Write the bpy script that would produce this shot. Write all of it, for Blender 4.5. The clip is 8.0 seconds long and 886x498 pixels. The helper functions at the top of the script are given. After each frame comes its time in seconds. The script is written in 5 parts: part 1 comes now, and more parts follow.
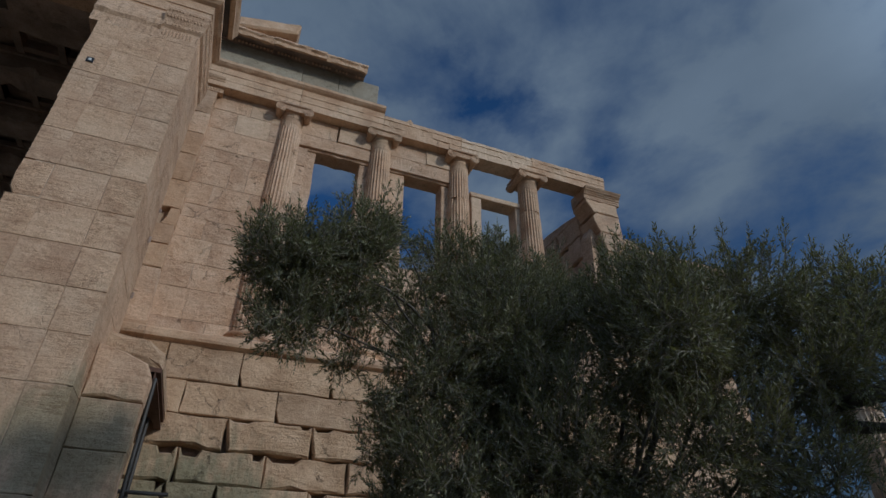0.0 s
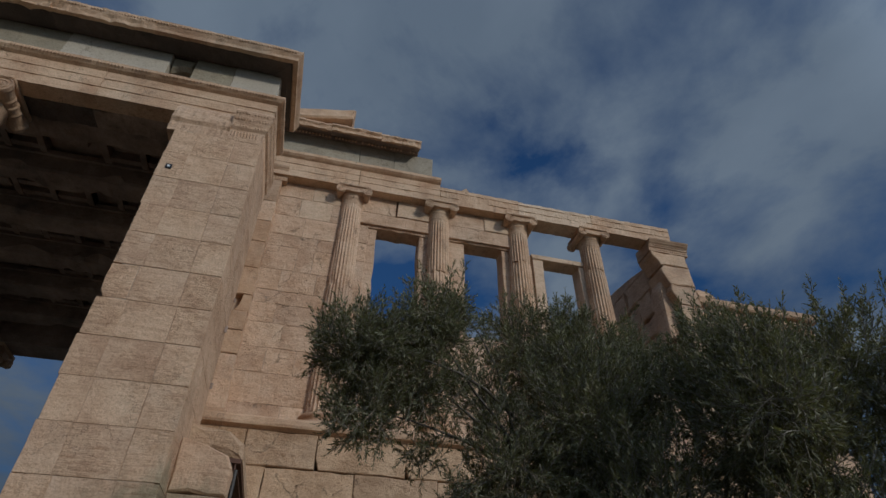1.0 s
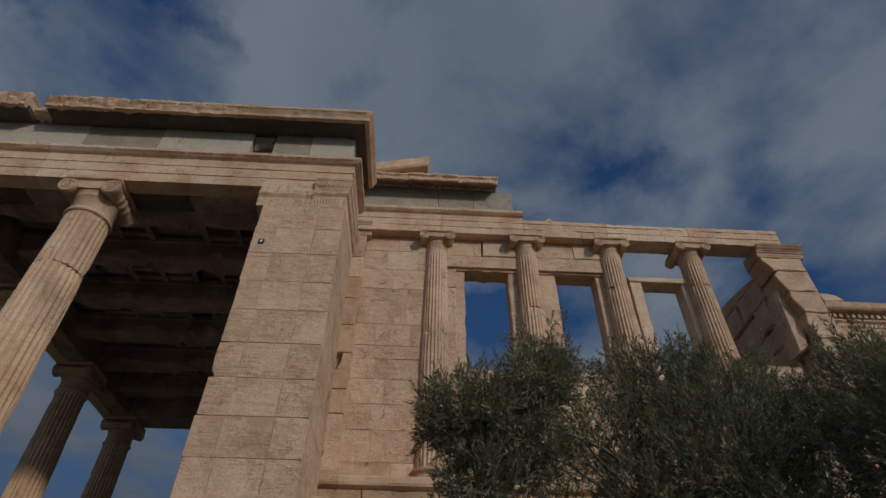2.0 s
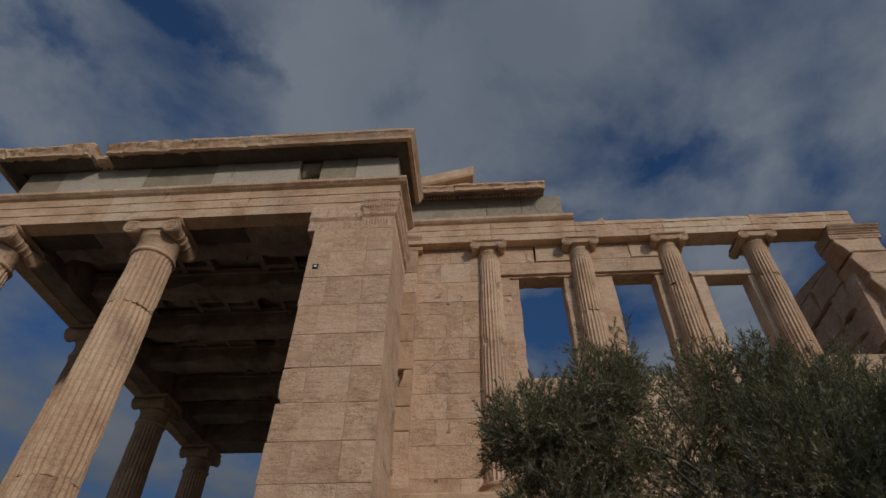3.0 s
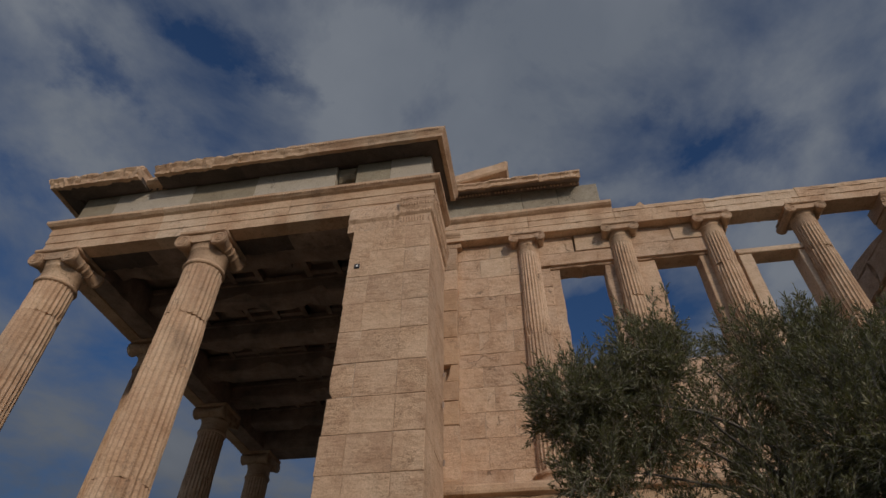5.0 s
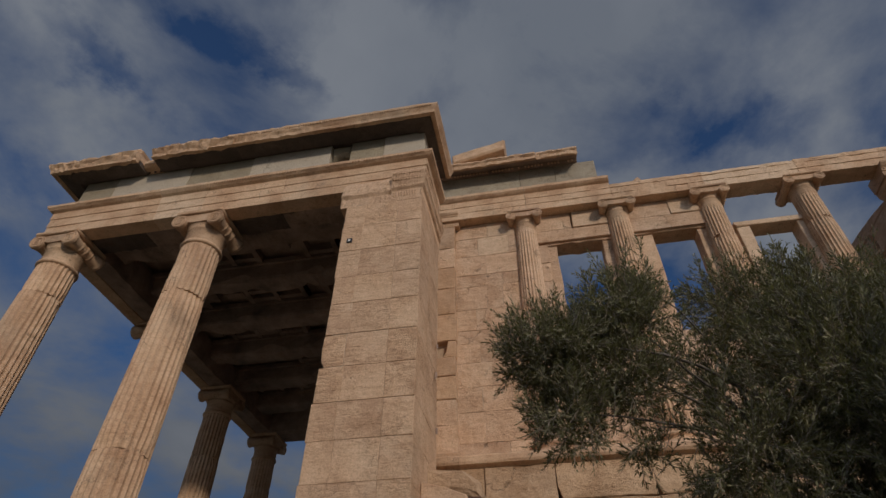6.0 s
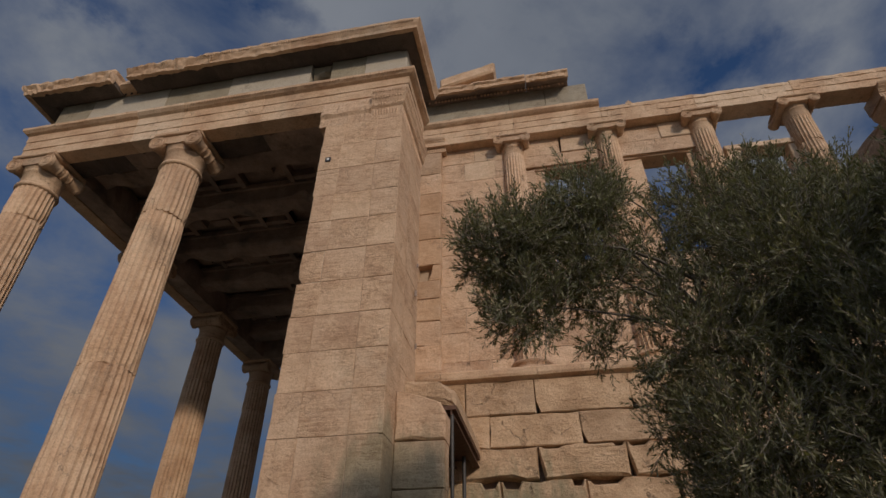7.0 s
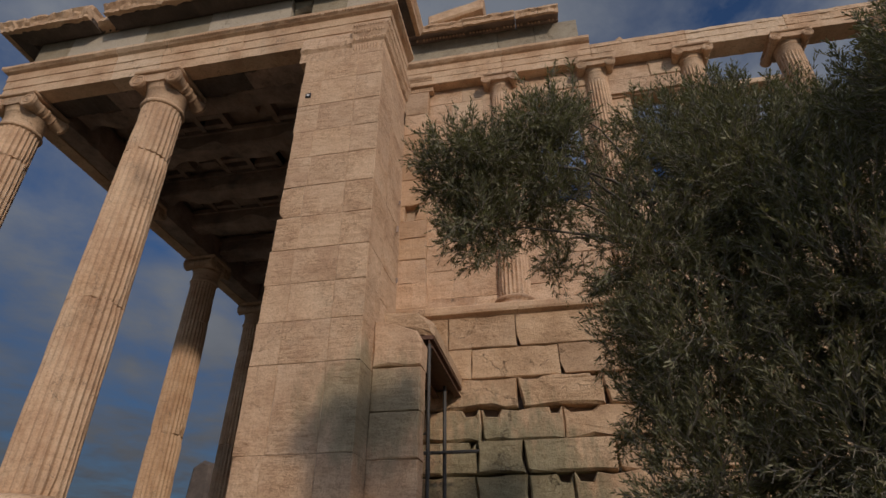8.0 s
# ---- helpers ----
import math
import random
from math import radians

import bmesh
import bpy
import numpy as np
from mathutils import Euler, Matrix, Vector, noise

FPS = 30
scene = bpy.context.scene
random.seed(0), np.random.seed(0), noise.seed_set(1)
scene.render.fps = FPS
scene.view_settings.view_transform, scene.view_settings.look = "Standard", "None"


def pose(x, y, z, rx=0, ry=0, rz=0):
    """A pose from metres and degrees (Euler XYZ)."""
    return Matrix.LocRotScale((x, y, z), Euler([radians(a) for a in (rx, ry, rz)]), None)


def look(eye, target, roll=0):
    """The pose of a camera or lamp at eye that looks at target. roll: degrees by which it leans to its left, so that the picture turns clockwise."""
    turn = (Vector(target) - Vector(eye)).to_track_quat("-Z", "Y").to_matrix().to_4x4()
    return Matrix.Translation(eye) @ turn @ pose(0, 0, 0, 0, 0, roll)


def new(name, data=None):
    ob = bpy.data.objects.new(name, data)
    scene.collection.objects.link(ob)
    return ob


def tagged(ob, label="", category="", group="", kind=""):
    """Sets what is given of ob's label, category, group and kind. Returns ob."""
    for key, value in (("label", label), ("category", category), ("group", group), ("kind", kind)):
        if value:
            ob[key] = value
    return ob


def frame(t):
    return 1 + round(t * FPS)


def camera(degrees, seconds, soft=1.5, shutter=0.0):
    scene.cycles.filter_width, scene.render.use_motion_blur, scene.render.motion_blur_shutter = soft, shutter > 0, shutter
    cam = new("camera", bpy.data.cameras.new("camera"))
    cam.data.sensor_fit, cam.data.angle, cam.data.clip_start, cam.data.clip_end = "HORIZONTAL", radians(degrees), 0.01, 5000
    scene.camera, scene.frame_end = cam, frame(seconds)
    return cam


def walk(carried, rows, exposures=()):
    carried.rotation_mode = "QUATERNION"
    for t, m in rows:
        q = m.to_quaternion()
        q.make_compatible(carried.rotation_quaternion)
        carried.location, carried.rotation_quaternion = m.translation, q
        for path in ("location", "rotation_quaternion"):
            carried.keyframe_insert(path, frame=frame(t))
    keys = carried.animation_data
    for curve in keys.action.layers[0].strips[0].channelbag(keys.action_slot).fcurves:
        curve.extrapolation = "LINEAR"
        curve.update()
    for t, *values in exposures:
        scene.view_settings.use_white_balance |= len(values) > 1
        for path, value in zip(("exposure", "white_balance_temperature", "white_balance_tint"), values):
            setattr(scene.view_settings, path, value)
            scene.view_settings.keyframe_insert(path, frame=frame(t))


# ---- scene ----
# The west front of an Ionic temple, its tall side porch and an olive tree.
# x runs along the west front (to the south), y into it (to the east), z up.
cam = camera(75.4, 8.0)
PATH = [
    (0, (0.364, 0.675, 1.874), (0.971, 2.235, 2.969), 0.5),
    (0.5, (0.297, 0.646, 1.943), (0.817, 2.154, 3.15), 0.6),
    (1, (0.287, 0.622, 2.021), (0.656, 2.128, 3.285), 0.6),
    (1.5, (0.273, 0.623, 2.197), (0.459, 2.122, 3.507), 0.8),
    (2, (0.243, 0.616, 2.313), (0.307, 2.1, 3.652), 0.8),
    (3.5, (0.248, 0.636, 2.41), (0.071, 2.089, 3.773), 0.8),
    (4, (0.271, 0.649, 2.346), (0.057, 2.093, 3.713), 0.8),
    (4.5, (0.254, 0.643, 2.284), (0.02, 2.081, 3.654), 0.8),
    (6, (0.556, 0.879, 1.945), (0.263, 2.329, 3.291), 0.6),
    (6.5, (0.685, 1.073, 1.848), (0.384, 2.579, 3.129), 0.4),
    (7, (0.798, 1.189, 1.753), (0.484, 2.771, 2.935), 0.4),
    (7.5, (0.943, 1.241, 1.657), (0.619, 2.875, 2.763), 0.3),
    (8, (1.082, 1.275, 1.532), (0.749, 2.953, 2.567), 0.2),
]
walk(cam, [(t, look(eye, target, roll)) for t, eye, target, roll in PATH],
     [(0, -0.86, 5180, 3), (1, -0.85, 5460, 4.5), (2, -0.86, 5830, 7.5), (3.5, -0.83, 6130, 10.5), (6, -0.72, 6430, 12.5), (8, -0.56, 6480, 13.5)])

# ---- light: low afternoon sun from the south-west, broken cloud ----
SUN_AZ, SUN_EL = 35.0, 19.8          # degrees from -y towards +x, and above the horizon
az, el = radians(SUN_AZ), radians(SUN_EL)
SUN_DIR = Vector((math.sin(az) * math.cos(el), -math.cos(az) * math.cos(el), math.sin(el)))
sun = new("sun", bpy.data.lights.new("sun", "SUN"))
sun.data.energy, sun.data.angle, sun.data.color = 2.4, radians(3.2), (1.0, 0.84, 0.66)
sun.matrix_world = look(SUN_DIR * 60, (0, 0, 0))


def make_world():
    w = bpy.data.worlds.new("sky")
    scene.world = w
    w.use_nodes = True
    nt = w.node_tree
    nt.nodes.clear()
    N, L = nt.nodes.new, nt.links.new
    sky = N("ShaderNodeTexSky")
    sky.sky_type, sky.sun_disc = "NISHITA", False
    sky.sun_elevation, sky.sun_rotation = el, math.pi - az
    sky.air_density, sky.dust_density, sky.ozone_density = 1.1, 0.1, 3.0
    tc = N("ShaderNodeTexCoord")
    # project the direction on a flat cloud deck
    sep = N("ShaderNodeSeparateXYZ")
    L(tc.outputs["Generated"], sep.inputs[0])
    zz = N("ShaderNodeMath"); zz.operation = "MAXIMUM"; zz.inputs[1].default_value = 0.04
    L(sep.outputs["Z"], zz.inputs[0])
    za = N("ShaderNodeMath"); za.operation = "ADD"; za.inputs[1].default_value = 0.12
    L(zz.outputs[0], za.inputs[0])
    dx = N("ShaderNodeMath"); dx.operation = "DIVIDE"
    dy = N("ShaderNodeMath"); dy.operation = "DIVIDE"
    L(sep.outputs["X"], dx.inputs[0]); L(za.outputs[0], dx.inputs[1])
    L(sep.outputs["Y"], dy.inputs[0]); L(za.outputs[0], dy.inputs[1])
    comb = N("ShaderNodeCombineXYZ")
    L(dx.outputs[0], comb.inputs[0]); L(dy.outputs[0], comb.inputs[1])
    mp = N("ShaderNodeMapping")
    mp.inputs["Rotation"].default_value = (0, 0, radians(CLOUD_TURN))
    mp.inputs["Scale"].default_value = (1.0, 0.85, 1.0)
    mp.inputs["Location"].default_value = CLOUD_SHIFT
    L(comb.outputs[0], mp.inputs["Vector"])
    big = N("ShaderNodeTexNoise")
    big.inputs["Scale"].default_value, big.inputs["Detail"].default_value = 2.6, 7.0
    big.inputs["Roughness"].default_value, big.inputs["Distortion"].default_value = 0.58, 0.25
    L(mp.outputs[0], big.inputs["Vector"])
    value = big.outputs["Fac"]
    wob = N("ShaderNodeTexNoise")
    wob.inputs["Scale"].default_value, wob.inputs["Detail"].default_value = 5.5, 7.0
    wob.inputs["Roughness"].default_value = 0.62
    L(comb.outputs[0], wob.inputs["Vector"])
    bent = N("ShaderNodeVectorMath"); bent.operation = "MULTIPLY_ADD"
    bent.inputs[1].default_value = (0.26, 0.26, 0.0)
    L(wob.outputs["Color"], bent.inputs[0]); L(comb.outputs[0], bent.inputs[2])
    for cx, cy, long, wide, turn, amount in CLOUD_BREAKS:
        place = N("ShaderNodeMapping"); place.vector_type = "TEXTURE"
        place.inputs["Location"].default_value = (cx + 0.13, cy + 0.13, 0)
        place.inputs["Rotation"].default_value = (0, 0, radians(turn))
        place.inputs["Scale"].default_value = (long, wide, 1)
        L(bent.outputs[0], place.inputs["Vector"])
        far = N("ShaderNodeVectorMath"); far.operation = "LENGTH"
        L(place.outputs[0], far.inputs[0])
        fade = N("ShaderNodeMapRange"); fade.interpolation_type = "SMOOTHSTEP"
        fade.inputs["From Min"].default_value, fade.inputs["From Max"].default_value = 0.1, 1.0
        fade.inputs["To Min"].default_value, fade.inputs["To Max"].default_value = amount, 0.0
        L(far.outputs["Value"], fade.inputs["Value"])
        plus = N("ShaderNodeMath"); plus.operation = "ADD"
        L(value, plus.inputs[0]); L(fade.outputs[0], plus.inputs[1])
        value = plus.outputs[0]
    cover = N("ShaderNodeValToRGB")
    cover.color_ramp.elements[0].position, cover.color_ramp.elements[1].position = CLOUD_LOW, CLOUD_HIGH
    cover.color_ramp.elements[0].color, cover.color_ramp.elements[1].color = (0, 0, 0, 1), (1, 1, 1, 1)
    L(value, cover.inputs[0])
    fine = N("ShaderNodeTexNoise")
    fine.inputs["Scale"].default_value, fine.inputs["Detail"].default_value = 2.6, 7.0
    fine.inputs["Roughness"].default_value = 0.5
    L(mp.outputs[0], fine.inputs["Vector"])
    tone = N("ShaderNodeValToRGB")
    tone.color_ramp.elements[0].position, tone.color_ramp.elements[1].position = 0.38, 0.72
    tone.color_ramp.elements[0].color, tone.color_ramp.elements[1].color = (1.92, 2.2, 2.62, 1), (2.68, 2.95, 3.32, 1)
    L(fine.outputs["Fac"], tone.inputs[0])
    deep = N("ShaderNodeMix"); deep.data_type, deep.blend_type = "RGBA", "MULTIPLY"
    deep.inputs[0].default_value = 1.0
    deep.inputs[7].default_value = SKY_TINT
    L(sky.outputs[0], deep.inputs[6])
    mix = N("ShaderNodeMix"); mix.data_type = "RGBA"
    toward = N("ShaderNodeVectorMath"); toward.operation = "DOT_PRODUCT"
    toward.inputs[1].default_value = SUN_DIR
    L(tc.outputs["Generated"], toward.inputs[0])
    glow = N("ShaderNodeMapRange"); glow.interpolation_type = "SMOOTHSTEP"
    glow.inputs["From Min"].default_value, glow.inputs["From Max"].default_value = 0.32, 1.0
    glow.inputs["To Min"].default_value, glow.inputs["To Max"].default_value = 1.0, SUN_CLOUD
    L(toward.outputs["Value"], glow.inputs["Value"])
    lit = N("ShaderNodeVectorMath"); lit.operation = "SCALE"
    L(tone.outputs[0], lit.inputs[0]); L(glow.outputs[0], lit.inputs["Scale"])
    L(cover.outputs[0], mix.inputs[0]); L(deep.outputs[2], mix.inputs[6]); L(lit.outputs[0], mix.inputs[7])
    low = N("ShaderNodeMapRange"); low.interpolation_type = "SMOOTHSTEP"
    low.inputs["From Min"].default_value, low.inputs["From Max"].default_value = 0.0, 0.68
    low.inputs["To Min"].default_value, low.inputs["To Max"].default_value = 0.35, 1.0
    L(sep.outputs["Z"], low.inputs["Value"])
    dim = N("ShaderNodeVectorMath"); dim.operation = "SCALE"
    L(mix.outputs[2], dim.inputs[0]); L(low.outputs[0], dim.inputs["Scale"])
    bg = N("ShaderNodeBackground"); bg.inputs["Strength"].default_value = 0.11
    L(dim.outputs[0], bg.inputs["Color"])
    out = N("ShaderNodeOutputWorld")
    L(bg.outputs[0], out.inputs["Surface"])


CLOUD_TURN, CLOUD_SHIFT, CLOUD_LOW, CLOUD_HIGH = 40.0, (2.3, 0.9, 0.0), 0.30, 0.60
# gaps in the cloud (and one bank), on the plane of the cloud deck: place, reach, change of cover
CLOUD_BREAKS = [
    (-0.66, 0.38, 0.15, 0.06, 65, -0.15), (-0.45, 0.38, 0.22, 0.07, 46, -0.13), (-0.34, 0.50, 0.13, 0.07, 40, -0.13),
    (-0.92, 0.58, 0.30, 0.12, 40, -0.14), (-0.62, 0.54, 0.28, 0.10, 43, 0.10), (-1.10, 0.95, 0.40, 0.26, 50, -0.10),
    (-1.75, 1.9, 0.8, 0.3, 45, -0.10), (0.42, 0.74, 0.15, 0.09, 20, -0.14), (0.29, 0.66, 0.08, 0.06, 0, -0.08),
    (0.68, 0.71, 0.16, 0.09, 40, -0.11), (0.20, 0.80, 0.16, 0.06, 0, 0.12), (0.2, 1.14, 0.46, 0.22, 10, -0.20),
    (0.80, 1.02, 0.36, 0.22, 0, -0.16), (1.45, 0.80, 0.4, 0.3, 0, -0.12), (0.05, 0.50, 0.5, 0.3, 0, 0.22), (0.9, 0.42, 0.5, 0.28, 0, 0.14)]
SUN_CLOUD = 6.6                       # cloud is brighter on the sun's side of the sky
SKY_TINT = (0.46, 0.60, 0.78, 1)
make_world()


# ---- materials ----
def shader(name):
    m = bpy.data.materials.new(name)
    m.use_nodes = True
    nt = m.node_tree
    return m, nt.nodes, nt.links, nt.nodes["Principled BSDF"]


def noise_node(N, L, vec, scale, detail=5.0, rough=0.55):
    n = N.new("ShaderNodeTexNoise")
    n.inputs["Scale"].default_value, n.inputs["Detail"].default_value = scale, detail
    n.inputs["Roughness"].default_value = rough
    L.new(vec, n.inputs["Vector"])
    return n


def ramp(N, L, value, stops):
    r = N.new("ShaderNodeValToRGB")
    e = r.color_ramp.elements
    while len(e) < len(stops):
        e.new(0.5)
    for k, (p, c) in zip(e, stops):
        k.position, k.color = p, (*c, 1)
    L.new(value, r.inputs[0])
    return r


def mixed(N, L, fac, a, b, kind="MIX"):
    m = N.new("ShaderNodeMix")
    m.data_type, m.blend_type = "RGBA", kind
    for sock, v in ((0, fac), (6, a), (7, b)):
        if isinstance(v, (int, float)):
            m.inputs[sock].default_value = v
        elif isinstance(v, tuple):
            m.inputs[sock].default_value = (*v, 1)
        else:
            L.new(v, m.inputs[sock])
    return m.outputs[2]


def stone(name, light, mid, dark, stain=(0.16, 0.15, 0.12), stain_amount=0.35, streak=True, bump=0.5, rough=0.8, vary=0.12, grey_at=None, cracks=0.6, veins=0.28, flake=0.75, deep=0.035, beds=0.4):
    """Weathered stone: broad patina, horizontal streaks, pits and a stain, each block its own tone."""
    m, N, L, b = shader(name)
    geo = N.new("ShaderNodeNewGeometry")
    info = N.new("ShaderNodeObjectInfo")
    shift = N.new("ShaderNodeVectorMath"); shift.operation = "MULTIPLY_ADD"
    comb = N.new("ShaderNodeCombineXYZ")
    for k in range(3):
        L.new(info.outputs["Random"], comb.inputs[k])
    shift.inputs[1].default_value = (7.0, 5.0, 9.0)
    L.new(comb.outputs[0], shift.inputs[0]); L.new(geo.outputs["Position"], shift.inputs[2])
    pos = shift.outputs[0]
    patina = noise_node(N, L, pos, 1.7, 6, 0.6)
    col = ramp(N, L, patina.outputs["Fac"], [(0.28, dark), (0.5, mid), (0.72, light)]).outputs[0]
    if streak:
        mp = N.new("ShaderNodeMapping"); mp.inputs["Scale"].default_value = (2.2, 2.2, 9.0)
        L.new(pos, mp.inputs["Vector"])
        vein = noise_node(N, L, mp.outputs[0], 1.6, 4, 0.6)
        v = ramp(N, L, vein.outputs["Fac"], [(0.38, (0.72, 0.66, 0.6)), (0.55, (1, 1, 1))])
        col = mixed(N, L, veins, col, v.outputs[0], "MULTIPLY")
    tone = ramp(N, L, info.outputs["Random"], [(0.0, (1 - vary, 1 - vary * 1.1, 1 - vary * 1.2)), (0.5, (1, 0.98, 0.95)), (1.0, (1.08, 1.08, 1.06))])
    col = mixed(N, L, 1.0, col, tone.outputs[0], "MULTIPLY")
    soot = noise_node(N, L, geo.outputs["Position"], 0.9, 7, 0.68)
    mask = ramp(N, L, soot.outputs["Fac"], [(0.54, (0, 0, 0)), (0.72, (1, 1, 1))])
    fac = N.new("ShaderNodeMath"); fac.operation = "MULTIPLY"; fac.inputs[1].default_value = stain_amount
    L.new(mask.outputs[0], fac.inputs[0])
    col = mixed(N, L, fac.outputs[0], col, stain)
    if grey_at:
        # lichen patch with its own ragged outline
        d = N.new("ShaderNodeVectorMath"); d.operation = "SUBTRACT"; d.inputs[1].default_value = grey_at[0]
        L.new(geo.outputs["Position"], d.inputs[0])
        s = N.new("ShaderNodeVectorMath"); s.operation = "DIVIDE"; s.inputs[1].default_value = grey_at[1]
        L.new(d.outputs[0], s.inputs[0])
        ln = N.new("ShaderNodeVectorMath"); ln.operation = "LENGTH"
        L.new(s.outputs[0], ln.inputs[0])
        mp2 = N.new("ShaderNodeMapping"); mp2.inputs["Scale"].default_value = (3.2, 3.2, 1.1)
        L.new(geo.outputs["Position"], mp2.inputs["Vector"])
        rag = noise_node(N, L, mp2.outputs[0], 1.5, 6, 0.65)
        add = N.new("ShaderNodeMath"); add.operation = "MULTIPLY_ADD"; add.inputs[1].default_value = 1.5
        L.new(rag.outputs["Fac"], add.inputs[0]); L.new(ln.outputs["Value"], add.inputs[2])
        g = grey_at[2]
        patch = ramp(N, L, add.outputs[0], [(0.0, (g, g, g)), (0.62, (g * 0.9, g * 0.9, g * 0.9)), (0.9, (0, 0, 0))])
        patch.color_ramp.interpolation = "EASE"
        half = N.new("ShaderNodeMath"); half.operation = "MULTIPLY"; half.inputs[1].default_value = 0.5
        L.new(add.outputs[0], half.inputs[0]); L.new(half.outputs[0], patch.inputs[0])
        lich = ramp(N, L, noise_node(N, L, geo.outputs["Position"], 9, 5, 0.7).outputs["Fac"], [(0.32, (0.145, 0.14, 0.08)), (0.7, (0.275, 0.262, 0.16))])
        col = mixed(N, L, patch.outputs[0], col, lich.outputs[0])
    pits = noise_node(N, L, pos, 42, 6, 0.7)
    speck = ramp(N, L, pits.outputs["Fac"], [(0.3, (0.62, 0.57, 0.52)), (0.5, (1, 1, 1)), (0.68, (1.1, 1.1, 1.08))])
    col = mixed(N, L, 0.75, col, speck.outputs[0], "MULTIPLY")
    # bedding lines etched by the weather, in patches
    mpb = N.new("ShaderNodeMapping"); mpb.inputs["Scale"].default_value = (2.6, 2.6, 26.0)
    L.new(pos, mpb.inputs["Vector"])
    etched = noise_node(N, L, mpb.outputs[0], 1.0, 8, 0.68)
    el_ramp = ramp(N, L, etched.outputs["Fac"], [(0.36, (0.62, 0.53, 0.44)), (0.47, (1, 1, 1)), (0.64, (1.05, 1.05, 1.04))])
    where = ramp(N, L, noise_node(N, L, pos, 0.8, 5, 0.6).outputs["Fac"], [(0.40, (0, 0, 0)), (0.62, (beds, beds, beds))])
    col = mixed(N, L, where.outputs[0], col, mixed(N, L, 1.0, col, el_ramp.outputs[0], "MULTIPLY"))
    # fine cracks and scuffs
    warp = N.new("ShaderNodeVectorMath"); warp.operation = "MULTIPLY_ADD"
    warp.inputs[1].default_value = (0.5, 0.5, 0.5)
    L.new(noise_node(N, L, pos, 3.0, 5, 0.7).outputs["Color"], warp.inputs[0]); L.new(pos, warp.inputs[2])
    vor = N.new("ShaderNodeTexVoronoi"); vor.feature = "DISTANCE_TO_EDGE"; vor.inputs["Scale"].default_value = 1.5
    L.new(warp.outputs[0], vor.inputs["Vector"])
    line = ramp(N, L, vor.outputs["Distance"], [(0.0, (1, 1, 1)), (0.014, (0, 0, 0))])
    gate = ramp(N, L, noise_node(N, L, pos, 2.4, 2, 0.5).outputs["Fac"], [(0.52, (0, 0, 0)), (0.6, (1, 1, 1))])
    crack = N.new("ShaderNodeMath"); crack.operation = "MULTIPLY"
    L.new(line.outputs[0], crack.inputs[0]); L.new(gate.outputs[0], crack.inputs[1])
    soft = N.new("ShaderNodeMath"); soft.operation = "MULTIPLY"; soft.inputs[1].default_value = cracks
    L.new(crack.outputs[0], soft.inputs[0])
    col = mixed(N, L, soft.outputs[0], col, (0.10, 0.075, 0.055))
    scuff = noise_node(N, L, pos, 11, 8, 0.72)
    sc = ramp(N, L, scuff.outputs["Fac"], [(0.30, (0.62, 0.56, 0.5)), (0.42, (1, 1, 1)), (0.66, (1, 1, 1)), (0.76, (1.15, 1.14, 1.12))])
    col = mixed(N, L, 0.8, col, sc.outputs[0], "MULTIPLY")
    # zones where the face is combed and flaked by weather
    mp3 = N.new("ShaderNodeMapping"); mp3.inputs["Scale"].default_value = (10.0, 10.0, 30.0)
    L.new(pos, mp3.inputs["Vector"])
    comb3 = noise_node(N, L, mp3.outputs[0], 1.0, 7, 0.72)
    zone = ramp(N, L, noise_node(N, L, pos, 1.15, 4, 0.6).outputs["Fac"], [(0.48, (0, 0, 0)), (0.62, (1, 1, 1))])
    zf = N.new("ShaderNodeMath"); zf.operation = "MULTIPLY"; zf.inputs[1].default_value = flake
    L.new(zone.outputs[0], zf.inputs[0])
    cc = ramp(N, L, comb3.outputs["Fac"], [(0.34, (0.55, 0.47, 0.40)), (0.46, (0.95, 0.93, 0.9)), (0.66, (1.12, 1.1, 1.08))])
    col = mixed(N, L, zf.outputs[0], col, mixed(N, L, 1.0, col, cc.outputs[0], "MULTIPLY"))
    L.new(col, b.inputs["Base Color"])
    b.inputs["Roughness"].default_value = rough
    wave = noise_node(N, L, pos, 6, 7, 0.65)
    bsum = N.new("ShaderNodeMath"); bsum.operation = "MULTIPLY_ADD"; bsum.inputs[1].default_value = 0.3
    L.new(pits.outputs["Fac"], bsum.inputs[0]); L.new(wave.outputs["Fac"], bsum.inputs[2])
    bp = N.new("ShaderNodeBump")
    bp.inputs["Strength"].default_value, bp.inputs["Distance"].default_value = bump, deep
    relief = N.new("ShaderNodeMath"); relief.operation = "MULTIPLY_ADD"
    L.new(comb3.outputs["Fac"], relief.inputs[0]); L.new(zf.outputs[0], relief.inputs[1]); L.new(bsum.outputs[0], relief.inputs[2])
    etch = N.new("ShaderNodeMath"); etch.operation = "MULTIPLY_ADD"
    L.new(etched.outputs["Fac"], etch.inputs[0]); L.new(where.outputs[0], etch.inputs[1]); L.new(relief.outputs[0], etch.inputs[2])
    cut = N.new("ShaderNodeMath"); cut.operation = "SUBTRACT"
    L.new(etch.outputs[0], cut.inputs[0]); L.new(soft.outputs[0], cut.inputs[1])
    L.new(cut.outputs[0], bp.inputs["Height"])
    L.new(bp.outputs[0], b.inputs["Normal"])
    return m


